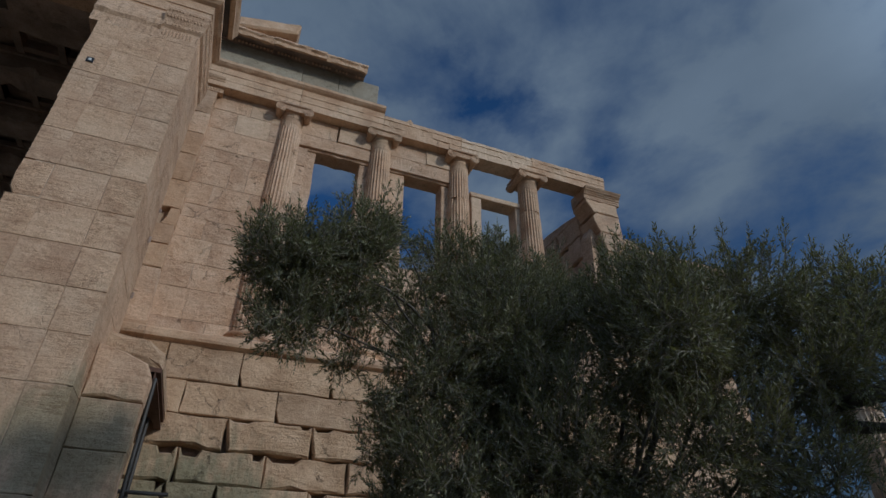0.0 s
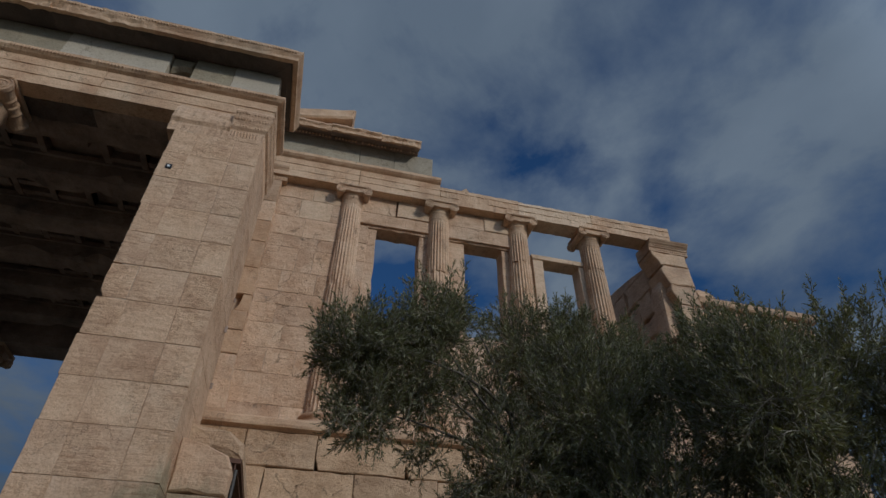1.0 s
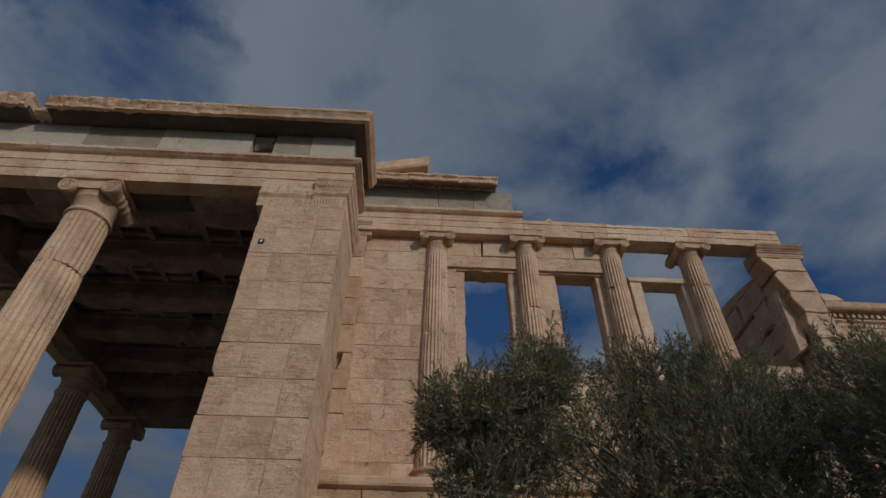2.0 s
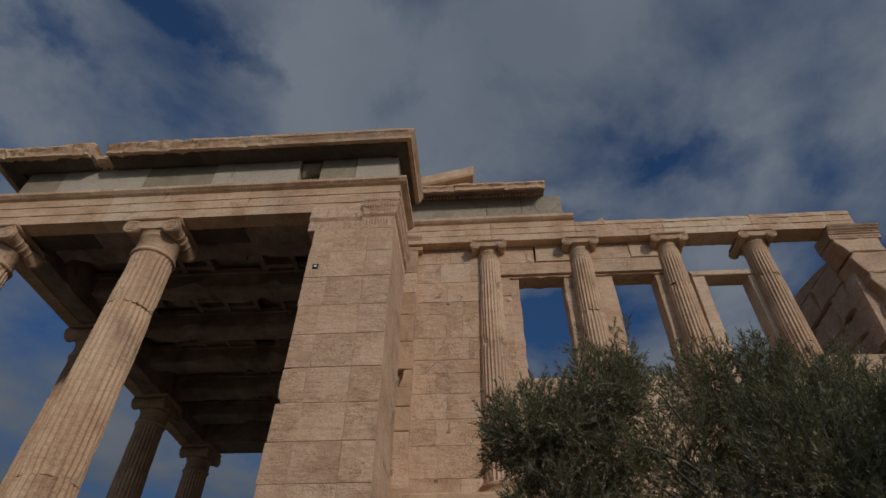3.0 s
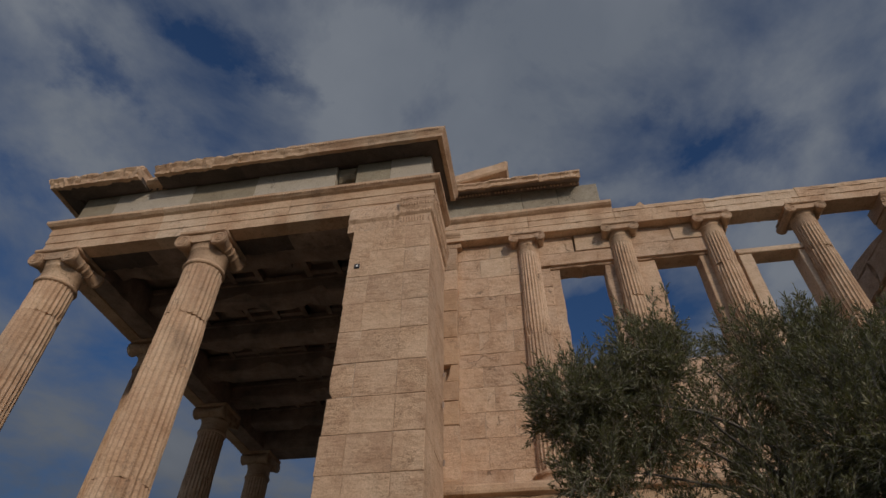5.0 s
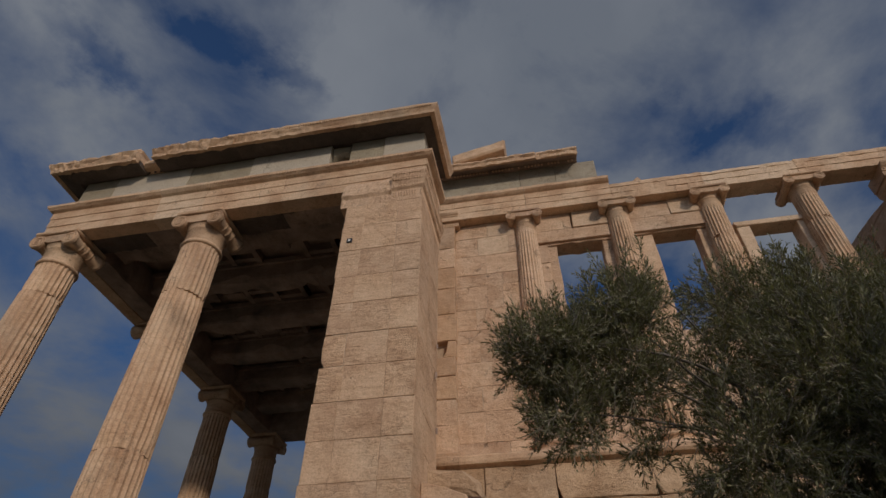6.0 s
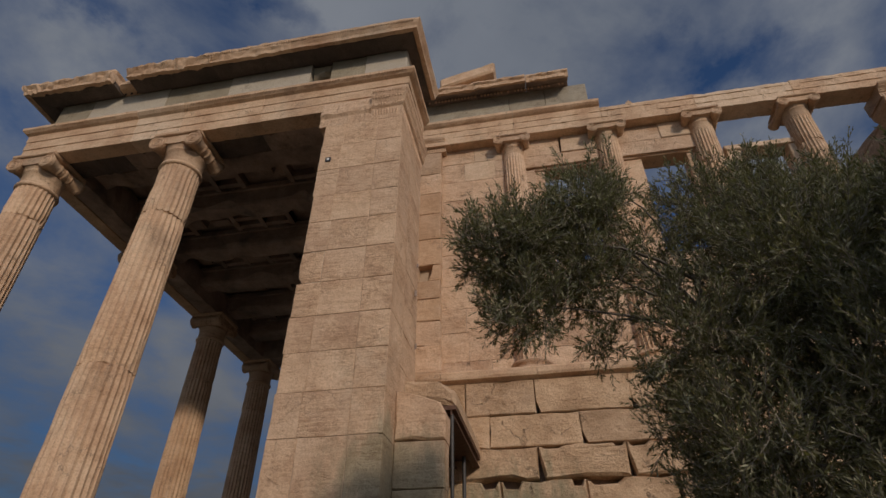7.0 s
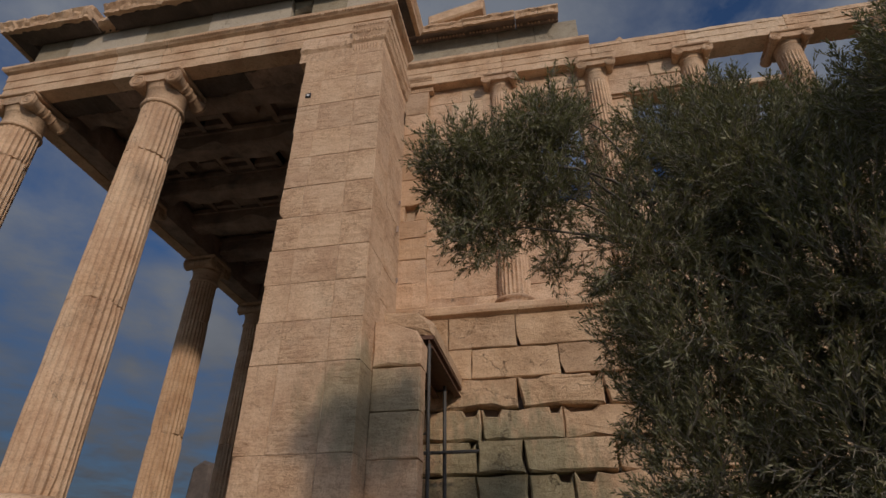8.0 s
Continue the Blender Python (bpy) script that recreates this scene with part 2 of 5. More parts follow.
def plain(name, a, c, scale=20.0, rough=0.7, metal=0.0, bump=0.25, dist=0.01):
    m, N, L, b = shader(name)
    geo = N.new("ShaderNodeNewGeometry")
    n = noise_node(N, L, geo.outputs["Position"], scale, 6, 0.65)
    L.new(ramp(N, L, n.outputs["Fac"], [(0.3, a), (0.7, c)]).outputs[0], b.inputs["Base Color"])
    b.inputs["Roughness"].default_value, b.inputs["Metallic"].default_value = rough, metal
    bp = N.new("ShaderNodeBump")
    bp.inputs["Strength"].default_value, bp.inputs["Distance"].default_value = bump, dist
    L.new(n.outputs["Fac"], bp.inputs["Height"]); L.new(bp.outputs[0], b.inputs["Normal"])
    return m


MARBLE = stone("honey_marble", (0.680, 0.507, 0.354), (0.592, 0.409, 0.271), (0.464, 0.294, 0.182))
PIER = stone("pier_marble", (0.670, 0.488, 0.340), (0.597, 0.409, 0.271), (0.484, 0.310, 0.198), grey_at=((-0.95, 7.4, 3.4), (0.85, 0.9, 0.8), 0.7), stain_amount=0.14, vary=0.03, veins=0.3, flake=1.0, deep=0.04, bump=0.7, cracks=0.25, beds=0.75)
WALL = stone("wall_marble", (0.721, 0.542, 0.391), (0.639, 0.448, 0.308), (0.525, 0.340, 0.216), vary=0.09, stain_amount=0.16, bump=0.9, cracks=0.5, deep=0.05, flake=0.7, veins=0.3)
PALE = stone("pale_marble", (0.721, 0.571, 0.423), (0.639, 0.478, 0.340), (0.525, 0.374, 0.253), vary=0.1, stain_amount=0.15)
ORANGE = stone("ochre_marble", (0.58, 0.41, 0.28), (0.52, 0.355, 0.23), (0.43, 0.275, 0.165), stain_amount=0.2)
BASE = stone("basement_stone", (0.659, 0.478, 0.317), (0.582, 0.404, 0.258), (0.433, 0.286, 0.170), grey_at=((0.25, 10.3, 2.75), (1.75, 2.6, 1.65), 0.9), stain_amount=0.28, bump=0.9, deep=0.048)
GREY = stone("grey_limestone", (0.41, 0.37, 0.295), (0.345, 0.31, 0.245), (0.265, 0.235, 0.185), vary=0.15, stain_amount=0.15, streak=False)
WHITE = stone("new_marble", (0.52, 0.475, 0.40), (0.48, 0.435, 0.365), (0.42, 0.375, 0.31), vary=0.08, stain_amount=0.1, streak=False, bump=0.25, flake=0.15, beds=0.1)
OLIVE = stone("olive_limestone", (0.39, 0.35, 0.265), (0.34, 0.30, 0.225), (0.27, 0.235, 0.17), vary=0.12, stain_amount=0.2, streak=False)
# dark marble: soot, plus the shade of ceilings, soffits and recesses in its colour
DARKSTONE = stone("soot_and_shade_marble", (0.44, 0.33, 0.265), (0.30, 0.225, 0.185), (0.15, 0.115, 0.10), stain=(0.06, 0.05, 0.045), stain_amount=0.45)
# near-black crust with the shade under cornice and beams put into its colour
SHADE_CRUST = stone("crust_and_shade", (0.15, 0.115, 0.095), (0.10, 0.077, 0.065), (0.065, 0.052, 0.046), stain=(0.03, 0.026, 0.024), stain_amount=0.5, streak=False, bump=0.8)
MORTAR = plain("pale_joint_fill", (0.36, 0.265, 0.185), (0.50, 0.375, 0.265), 15)
RUST = plain("rusty_steel", (0.09, 0.045, 0.03), (0.16, 0.085, 0.055), 12, 0.75, 0.3)
PIPE = plain("dark_steel_pipe", (0.05, 0.048, 0.046), (0.09, 0.085, 0.08), 30, 0.6, 0.4, 0.1)
CABLE = plain("dark_cable", (0.03, 0.03, 0.03), (0.05, 0.05, 0.05), 30, 0.6)
BARK = plain("olive_bark", (0.06, 0.05, 0.04), (0.16, 0.14, 0.115), 18, 0.9, 0, 0.8, 0.03)
TWIG = plain("olive_twig", (0.15, 0.132, 0.10), (0.28, 0.245, 0.195), 40, 0.85)
BLACK = plain("black_plastic", (0.012, 0.012, 0.014), (0.02, 0.02, 0.022), 60, 0.4)
SIGNWHITE = plain("white_enamel", (0.72, 0.72, 0.7), (0.8, 0.8, 0.78), 60, 0.4)
GROUND = plain("dusty_ground", (0.085, 0.08, 0.052), (0.16, 0.145, 0.105), 1.3, 0.95, 0, 0.6, 0.05)


def leaf_material():
    m, N, L, b = shader("olive_leaf")
    geo = N.new("ShaderNodeNewGeometry")
    r = ramp(N, L, geo.outputs["Random Per Island"], [(0.0, (0.046, 0.047, 0.028)), (0.35, (0.094, 0.098, 0.054)), (0.7, (0.165, 0.168, 0.10)), (0.9, (0.40, 0.385, 0.27)), (1.0, (0.17, 0.145, 0.08))])
    big = noise_node(N, L, geo.outputs["Position"], 2.2, 3, 0.5)
    t = ramp(N, L, big.outputs["Fac"], [(0.35, (0.75, 0.75, 0.75)), (0.65, (1.1, 1.1, 1.0))])
    L.new(mixed(N, L, 1.0, r.outputs[0], t.outputs[0], "MULTIPLY"), b.inputs["Base Color"])
    b.inputs["Roughness"].default_value = 0.5
    b.inputs["Specular IOR Level"].default_value = 0.4
    tr = N.new("ShaderNodeBsdfTranslucent")
    tr.inputs["Color"].default_value = (0.23, 0.225, 0.06, 1)
    mx = N.new("ShaderNodeMixShader"); mx.inputs[0].default_value = 0.32
    out = N["Material Output"]
    L.new(b.outputs[0], mx.inputs[1]); L.new(tr.outputs[0], mx.inputs[2]); L.new(mx.outputs[0], out.inputs["Surface"])
    return m


LEAF = leaf_material()

# ---- helpers for building ----
rng = random.Random(11)


def thing(name, label, category, group="", kind="", at=(0, 0, 0)):
    ob = new(name)
    ob.empty_display_size = 0.1
    ob.location = at
    return tagged(ob, label, category, group, kind)


def link(name, verts, faces, mat, parent=None, label="", origin=None, smooth=False):
    """One mesh object; its origin goes to the given place, in the parent's space."""
    o = Vector(origin) if origin else Vector((0, 0, 0))
    me = bpy.data.meshes.new(name)
    me.from_pydata([tuple(Vector(v) - o) for v in verts], [], faces)
    me.materials.append(mat)
    if smooth:
        me.polygons.foreach_set("use_smooth", [True] * len(me.polygons))
    me.update()
    ob = new(name, me)
    ob.parent = parent
    ob.location = o
    if label:
        tagged(ob, label)
    return ob


def part(name, bm, mat, parent, label=""):
    me = bpy.data.meshes.new(name)
    bmesh.ops.recalc_face_normals(bm, faces=bm.faces)
    bm.to_mesh(me)
    bm.free()
    me.materials.append(mat)
    ob = new(name, me)
    ob.parent = parent
    if label:
        tagged(ob, label)
    return ob


WEST = Matrix.Identity(4)                                   # faces look to -y
SOUTH = Matrix(((0, -1, 0, 0), (1, 0, 0, 0), (0, 0, 1, 0), (0, 0, 0, 1)))   # (u, d, z) -> (x=-d, y=u): looks to +x
NORTH = Matrix(((0, 1, 0, 0), (1, 0, 0, 0), (0, 0, 1, 0), (0, 0, 0, 1)))     # looks to -x


def slab(outline, front, depth, mat, parent, name="stone_block", label="", turn=WEST, edge=0.012, jit=0.006, bulge=0.0, rag=0.0):
    """A squared or broken stone: an outline (u, z) extruded along d from front, its front edges worn."""
    if rag:
        fine = []
        for (a, b), (c, d) in zip(outline, outline[1:] + outline[:1]):
            steps = max(1, int(math.hypot(c - a, d - b) / 0.2))
            ln = math.hypot(c - a, d - b) or 1.0
            for k in range(steps):
                t = k / steps
                bite = 0.0 if k == 0 else rag * max(-0.1, rng.gauss(0.15, 0.55))
                fine.append((a + (c - a) * t - (d - b) / ln * bite, b + (d - b) * t + (c - a) / ln * bite))
        outline = fine
    n = len(outline)
    cu, cz = sum(p[0] for p in outline) / n, sum(p[1] for p in outline) / n
    pts = [(u + rng.uniform(-jit, jit), z + rng.uniform(-jit, jit)) for u, z in outline]
    v = []
    for u, z in pts:
        v.append((u, front + depth, z))
    for u, z in pts:
        v.append((u, front + edge * rng.uniform(0.7, 1.9), z))
    for k, (u, z) in enumerate(pts):
        (pu, pz), (nu, nz) = pts[k - 1], pts[(k + 1) % n]
        a, c = Vector((u - pu, z - pz)).normalized(), Vector((nu - u, nz - z)).normalized()
        side = Vector((-(a.y + c.y), a.x + c.x))
        if side.length < 1e-6:
            side = Vector((-a.y, a.x))
        side.normalize()
        e = edge * rng.uniform(0.6, 1.7)
        v.append((u + side.x * e, front - bulge + rng.uniform(-0.3, 0.3) * edge, z + side.y * e))
    f = [tuple(range(n))[::-1]]
    for r in (0, n):
        for k in range(n):
            f.append((r + k, r + (k + 1) % n, r + n + (k + 1) % n, r + n + k))
    f.append(tuple(range(2 * n, 3 * n)))
    if turn == WEST:
        f = [q[::-1] for q in f]
    v = [turn @ Vector(p) for p in v]
    o = turn @ Vector((cu, front + depth / 2, cz))
    ob = link(name, v, f, mat, parent, label, o)
    bm = bmesh.new(); bm.from_mesh(ob.data)
    bmesh.ops.recalc_face_normals(bm, faces=bm.faces)
    bm.to_mesh(ob.data); bm.free()
    return ob


def rect(u0, u1, z0, z1, gap=0.0025):
    return [(u0 + gap, z0 + gap), (u1 - gap, z0 + gap), (u1 - gap, z1 - gap), (u0 + gap, z1 - gap)]


def courses(parent, zs, rows, front, depth, mat, turn=WEST, jitter=0.008, **kw):
    """Courses of ashlar: rows holds the upright joints of each course."""
    for (z0, z1), us in zip(zip(zs, zs[1:]), rows):
        for u0, u1 in zip(us, us[1:]):
            m = mat(u0, z0) if callable(mat) else mat
            slab(rect(u0, u1, z0, z1), front + rng.uniform(-jitter, jitter), depth, m, parent, turn=turn, **kw)


def box(x0, x1, y0, y1, z0, z1):
    bm = bmesh.new()
    bmesh.ops.create_cube(bm, size=1.0, matrix=Matrix.Translation(((x0 + x1) / 2, (y0 + y1) / 2, (z0 + z1) / 2)) @ Matrix.Diagonal((x1 - x0, y1 - y0, z1 - z0, 1)))
    return bm


def moulding(profile, u0, u1, mat, parent, name, label="", turn=WEST, steps=1, rough=0.0, mitre0=0.0, mitre1=0.0, seed=1):
    """A moulded course: a profile of (d, z), outward d negative, drawn from u0 to u1. A mitre shifts an end by the profile's depth."""
    r = random.Random(seed)
    n = len(profile)
    dm = min(d for d, z in profile)
    v, f = [], []
    for s in range(steps + 1):
        a = s / steps
        for k, (d, z) in enumerate(profile):
            ua = u0 + mitre0 * (d - dm)
            ub = u1 - mitre1 * (d - dm)
            j = -rough * min(0.35, noise.noise(Vector((a * (u1 - u0) * 5, k * 0.9, seed * 3.1))) + 0.6 * noise.noise(Vector((a * (u1 - u0) * 14, k * 1.7, seed * 1.1)))) + rough * r.uniform(-0.2, 0.2)
            v.append(turn @ Vector((ua + (ub - ua) * a, d + j, z - abs(j) * 0.4)))
    for s in range(steps):
        for k in range(n):
            a, b = s * n + k, s * n + (k + 1) % n
            f.append((a, b, b + n, a + n))
    f.append(tuple(range(n))[::-1])
    f.append(tuple(range(steps * n, steps * n + n)))
    c = sum((Vector(p) for p in v), Vector()) / len(v)
    ob = link(name, v, f, mat, parent, label, c)
    bm = bmesh.new(); bm.from_mesh(ob.data)
    bmesh.ops.recalc_face_normals(bm, faces=bm.faces)
    bm.to_mesh(ob.data); bm.free()
    return ob


def ovals(parent, u0, u1, d, z, pitch, w, h, mat, turn=WEST, name="egg_and_dart"):
    """A carved row of eggs under a crown moulding, as one relief."""
    v, f = [], []
    count = int((u1 - u0) / pitch)
    for i in range(count):
        u = u0 + (i + 0.5) * pitch
        if rng.random() < 0.12:
            continue
        o = len(v)
        ring = [(0.5, 0), (0.35, -0.38), (0, -0.5), (-0.35, -0.38), (-0.5, 0), (-0.4, 0.4), (0.4, 0.4)]
        for x, y in ring:
            v.append(turn @ Vector((u + x * w, d, z + y * h)))
        for x, y in ring:
            v.append(turn @ Vector((u + x * w * 0.55, d - w * 0.42, z + y * h * 0.6)))
        for k in range(7):
            f.append((o + k, o + (k + 1) % 7, o + 7 + (k + 1) % 7, o + 7 + k))
        f.append(tuple(range(o + 7, o + 14)))
    if v:
        link(name, v, f, mat, parent, "", v[0])


def lathe(profile, seg=32):
    v, f = [], []
    n = len(profile)
    for s in range(seg):
        a = 2 * math.pi * s / seg
        for r, z in profile:
            v.append((r * math.cos(a), r * math.sin(a), z))
    for s in range(seg):
        for k in range(n - 1):
            a, b = s * n + k, ((s + 1) % seg) * n + k
            f.append((a, b, b + 1, a + 1))
    f.append(tuple(s * n for s in range(seg))[::-1])
    f.append(tuple(s * n + n - 1 for s in range(seg)))
    return v, f


def drum(r0, r1, z0, z1, flutes=24, rings=6, seed=0, fillet_top=False, chips=0.048):
    """A fluted column drum with worn arrises and chipped beds."""
    r = random.Random(seed)
    prof = [(0.0, 1.0), (0.13, 1.0), (0.27, 0.945), (0.565, 0.905), (0.86, 0.945)]
    per = len(prof)
    tot = flutes * per
    v, f = [], []
    for k in range(rings + 1):
        a = k / rings
        e = 0.0
        z = z0 + (z1 - z0) * a
        rad = r0 + (r1 - r0) * a
        for s in range(tot):
            fl, q = divmod(s, per)
            t, depth = prof[q]
            th = 2 * math.pi * (fl + t) / flutes
            d = depth
            if fillet_top and k == rings:
                d = 1.0
            rr = rad * d
            if q in (0, 1):
                rr -= rad * 0.07 * max(0.0, noise.noise(Vector((fl * 1.7, z * 2.3, seed * 1.3))) - 0.1)
            if k in (0, rings) and not (fillet_top and k == rings):
                rr -= chips * max(0.0, noise.noise(Vector((math.cos(th) * 2.2, math.sin(th) * 2.2, seed * 2.7 + k))) + 0.1) * 1.8
            v.append((rr * math.cos(th), rr * math.sin(th), z))
    for k in range(rings):
        for s in range(tot):
            a, b = k * tot + s, k * tot + (s + 1) % tot
            f.append((a, b, b + tot, a + tot))
    f.append(tuple(range(tot))[::-1])
    f.append(tuple(range(rings * tot, rings * tot + tot)))
    return v, f


def spiral_disc(bmv, bmf, cx, cz, y, out, r, flip, turns=2.3):
    """A volute's face: a coiled ridge on a disc, on the plane y, standing out by out."""
    o = len(bmv)
    seg = 20
    bmv.append((cx, y, cz))
    for s in range(seg):
        a = 2 * math.pi * s / seg
        bmv.append((cx + r * math.cos(a), y, cz + r * math.sin(a)))
    for s in range(seg):
        bmf.append((o, o + 1 + s, o + 1 + (s + 1) % seg))
    o = len(bmv)
    n = 44
    for k in range(n + 1):
        a = k / n
        th = math.pi / 2 + flip * turns * 2 * math.pi * a
        rad = r * (1.0 - 0.86 * a)
        w = r * (0.11 - 0.05 * a)
        for off, h in ((w, 0), (w * 0.7, 1), (-w * 0.7, 1), (-w, 0)):
            bmv.append((cx + (rad + off) * math.cos(th), y + out * h, cz + (rad + off) * math.sin(th)))
    for k in range(n):
        for q in range(3):
            a = o + k * 4 + q
            bmf.append((a, a + 1, a + 5, a + 4))
    o = len(bmv)
    for s in range(8):
        a = 2 * math.pi * s / 8
        bmv.append((cx + 0.13 * r * math.cos(a), y + out * 1.3, cz + 0.13 * r * math.sin(a)))
    bmf.append(tuple(range(o, o + 8)))


def bolster(v, f, cx, cz, y0, y1, r, seg=18):
    """The roll between two volutes: a waisted drum with bands."""
    prof = [(0.0, 0.97), (0.06, 1.0), (0.10, 0.9), (0.2, 0.78), (0.3, 0.72), (0.34, 0.80), (0.38, 0.71), (0.46, 0.70), (0.48, 0.80), (0.52, 0.80), (0.54, 0.70), (0.62, 0.71), (0.66, 0.80), (0.70, 0.72), (0.8, 0.78), (0.9, 0.9), (0.94, 1.0), (1.0, 0.97)]
    o, n = len(v), len(prof)
    for s in range(seg):
        a = 2 * math.pi * s / seg
        for t, k in prof:
            v.append((cx + r * k * math.cos(a), y0 + (y1 - y0) * t, cz + r * k * math.sin(a)))
    for s in range(seg):
        for k in range(n - 1):
            a, b = o + s * n + k, o + ((s + 1) % seg) * n + k
            f.append((a, b, b + 1, a + 1))


def ionic_capital(parent, mat, top, width, depth, neck_r, height, scroll=0.185):
    """Echinus and necking, a volute scroll at each side, and an abacus; top is the architrave's bed."""
    vr = width * scroll
    zc = top - height * 0.17 - vr
    v, f = lathe([(neck_r * 0.96, top - height * 1.75), (neck_r * 1.02, top - height * 1.6), (neck_r * 1.0, top - height * 0.98), (neck_r * 1.06, top - height * 0.95), (neck_r * 1.06, top - height * 0.9), (neck_r * 1.02, top - height * 0.86), (neck_r * 1.10, top - height * 0.76), (neck_r * 1.20, top - height * 0.56), (neck_r * 1.16, top - height * 0.3)], 32)
    link("echinus", v, f, mat, parent, "", (0, 0, top - height), True)
    for side in (-1, 1):
        v, f = [], []
        cx = side * (width / 2 - vr)
        bolster(v, f, cx, zc, -depth / 2, depth / 2, vr)
        spiral_disc(v, f, cx, zc, -depth / 2 + 0.005, -0.014, vr, -side)
        spiral_disc(v, f, cx, zc, depth / 2 - 0.005, 0.02, vr, -side)
        link("volute", v, f, mat, parent, "", (cx, 0, zc))
    # the cushion sags between the volutes
    v, f = [], []
    half = width / 2 - vr
    n = 12
    for y in (-depth / 2 + 0.02, depth / 2 - 0.02):
        for k in range(n + 1):
            x = -half + 2 * half * k / n
            sag = vr * 0.42 * (1 - (x / half) ** 2)
            v += [(x, y, zc + vr * 0.98), (x, y, zc + vr * 0.12 - sag)]
    m = 2 * (n + 1)
    for k in range(n):
        a = 2 * k
        f += [(a, a + 1, a + 3, a + 2), (a + m, a + m + 2, a + m + 3, a + m + 1), (a, a + 2, a + m + 2, a + m), (a + 1, a + m + 1, a + m + 3, a + 3)]
    link("cushion", v, f, mat, parent, "", (0, 0, zc))
    bm = box(-width * 0.45, width * 0.45, -depth * 0.53, depth * 0.53, top - height * 0.20, top)
    bmesh.ops.bevel(bm, geom=bm.edges[:], offset=0.012, segments=2, affect="EDGES")
    part("abacus", bm, mat, parent)


def ionic_column(label, group, at, z0, z1, r_low, r_top, cap_w, cap_d, joints, mat, seed, cap_h=0.34, scroll=0.185):
    """A whole column: base, drums, capital. joints: heights of the beds between drums."""
    col = thing("ionic_column", label, "column", group, at=(at[0], at[1], z0))
    H = z1 - z0
    bh = r_low * 0.95
    base = [(r_low * 1.36, 0), (r_low * 1.42, bh * 0.1), (r_low * 1.42, bh * 0.24), (r_low * 1.3, bh * 0.36), (r_low * 1.17, bh * 0.44), (r_low * 1.12, bh * 0.54), (r_low * 1.17, bh * 0.64), (r_low * 1.25, bh * 0.7), (r_low * 1.3, bh * 0.8), (r_low * 1.25, bh * 0.92), (r_low * 1.08, bh * 0.98), (r_low * 1.04, bh)]
    v, f = lathe(base, 36)
    link("base", v, f, mat, col, "moulded column base", (0, 0, bh / 2))
    top = H - cap_h * 1.6
    beds = [bh] + [j - z0 for j in joints] + [top]
    for k, (a, b) in enumerate(zip(beds, beds[1:])):
        t0, t1 = (a - bh) / (top - bh), (b - bh) / (top - bh)
        rad = lambda t: r_low + (r_top - r_low) * (0.55 * t + 0.45 * t * t)
        v, f = drum(rad(t0), rad(t1), a + 0.004, b - 0.005, 24, max(5, int((b - a) / 0.22)), seed * 7 + k, fillet_top=(k == len(beds) - 2))
        link("drum", v, f, mat, col, "", (0, 0, (a + b) / 2))
    ionic_capital(col, mat, H, cap_w, cap_d, r_top, cap_h, scroll)
    return col

# ---- ground ----
def make_ground():
    v, f = [], []
    n = 60
    for j in range(n + 1):
        for i in range(n + 1):
            a, b = (i / n * 2 - 1), (j / n * 2 - 1)
            x, y = math.copysign(abs(a) ** 3 * 1500, a), math.copysign(abs(b) ** 3 * 1500, b)
            d = math.hypot(x, y)
            v.append((x, y, 0.1 + 0.12 * noise.noise(Vector((x * 0.4, y * 0.4, 0))) - max(0.0, d - 90) * 0.08))
    for j in range(n):
        for i in range(n):
            a = j * (n + 1) + i
            f.append((a, a + 1, a + n + 2, a + n + 1))
    ob = link("ground", v, f, GROUND, None, "", None, True)
    tagged(ob, "rocky ground with dry grass before the temple", "ground", kind="structure")


make_ground()

# ---- west front: basement, ledge, upper wall ----
wall_west = thing("wall_west", "honey-coloured marble ashlar wall with engaged columns and window openings", "wall", kind="structure", at=(0, 0, 0))
# core darker than the blocks: the sockets' shade is put into its colour
part("core", box(-2.2, 9.35, 10.62, 11.5, -0.2, 5.66), DARKSTONE, wall_west, "rough dark core behind the blocks")
part("core", box(-1.62, 0.62, 10.93, 11.45, 5.92, 11.9), MORTAR, wall_west)


def notched(u0, u1, z0, z1, cuts=()):
    """A block's outline with trapezoid sockets cut from its top edge: (from, to, depth)."""
    g = 0.0025
    pts = [(u0 + g, z0 + g), (u1 - g, z0 + g), (u1 - g, z1 - g)]
    for a, b, d in sorted(cuts, reverse=True):
        w = (b - a) * 0.24
        pts += [(b, z1 - g), (b - w, z1 - d), (a + w * 0.8, z1 - d * 0.9), (a, z1 - g)]
    return pts + [(u0 + g, z1 - g)]


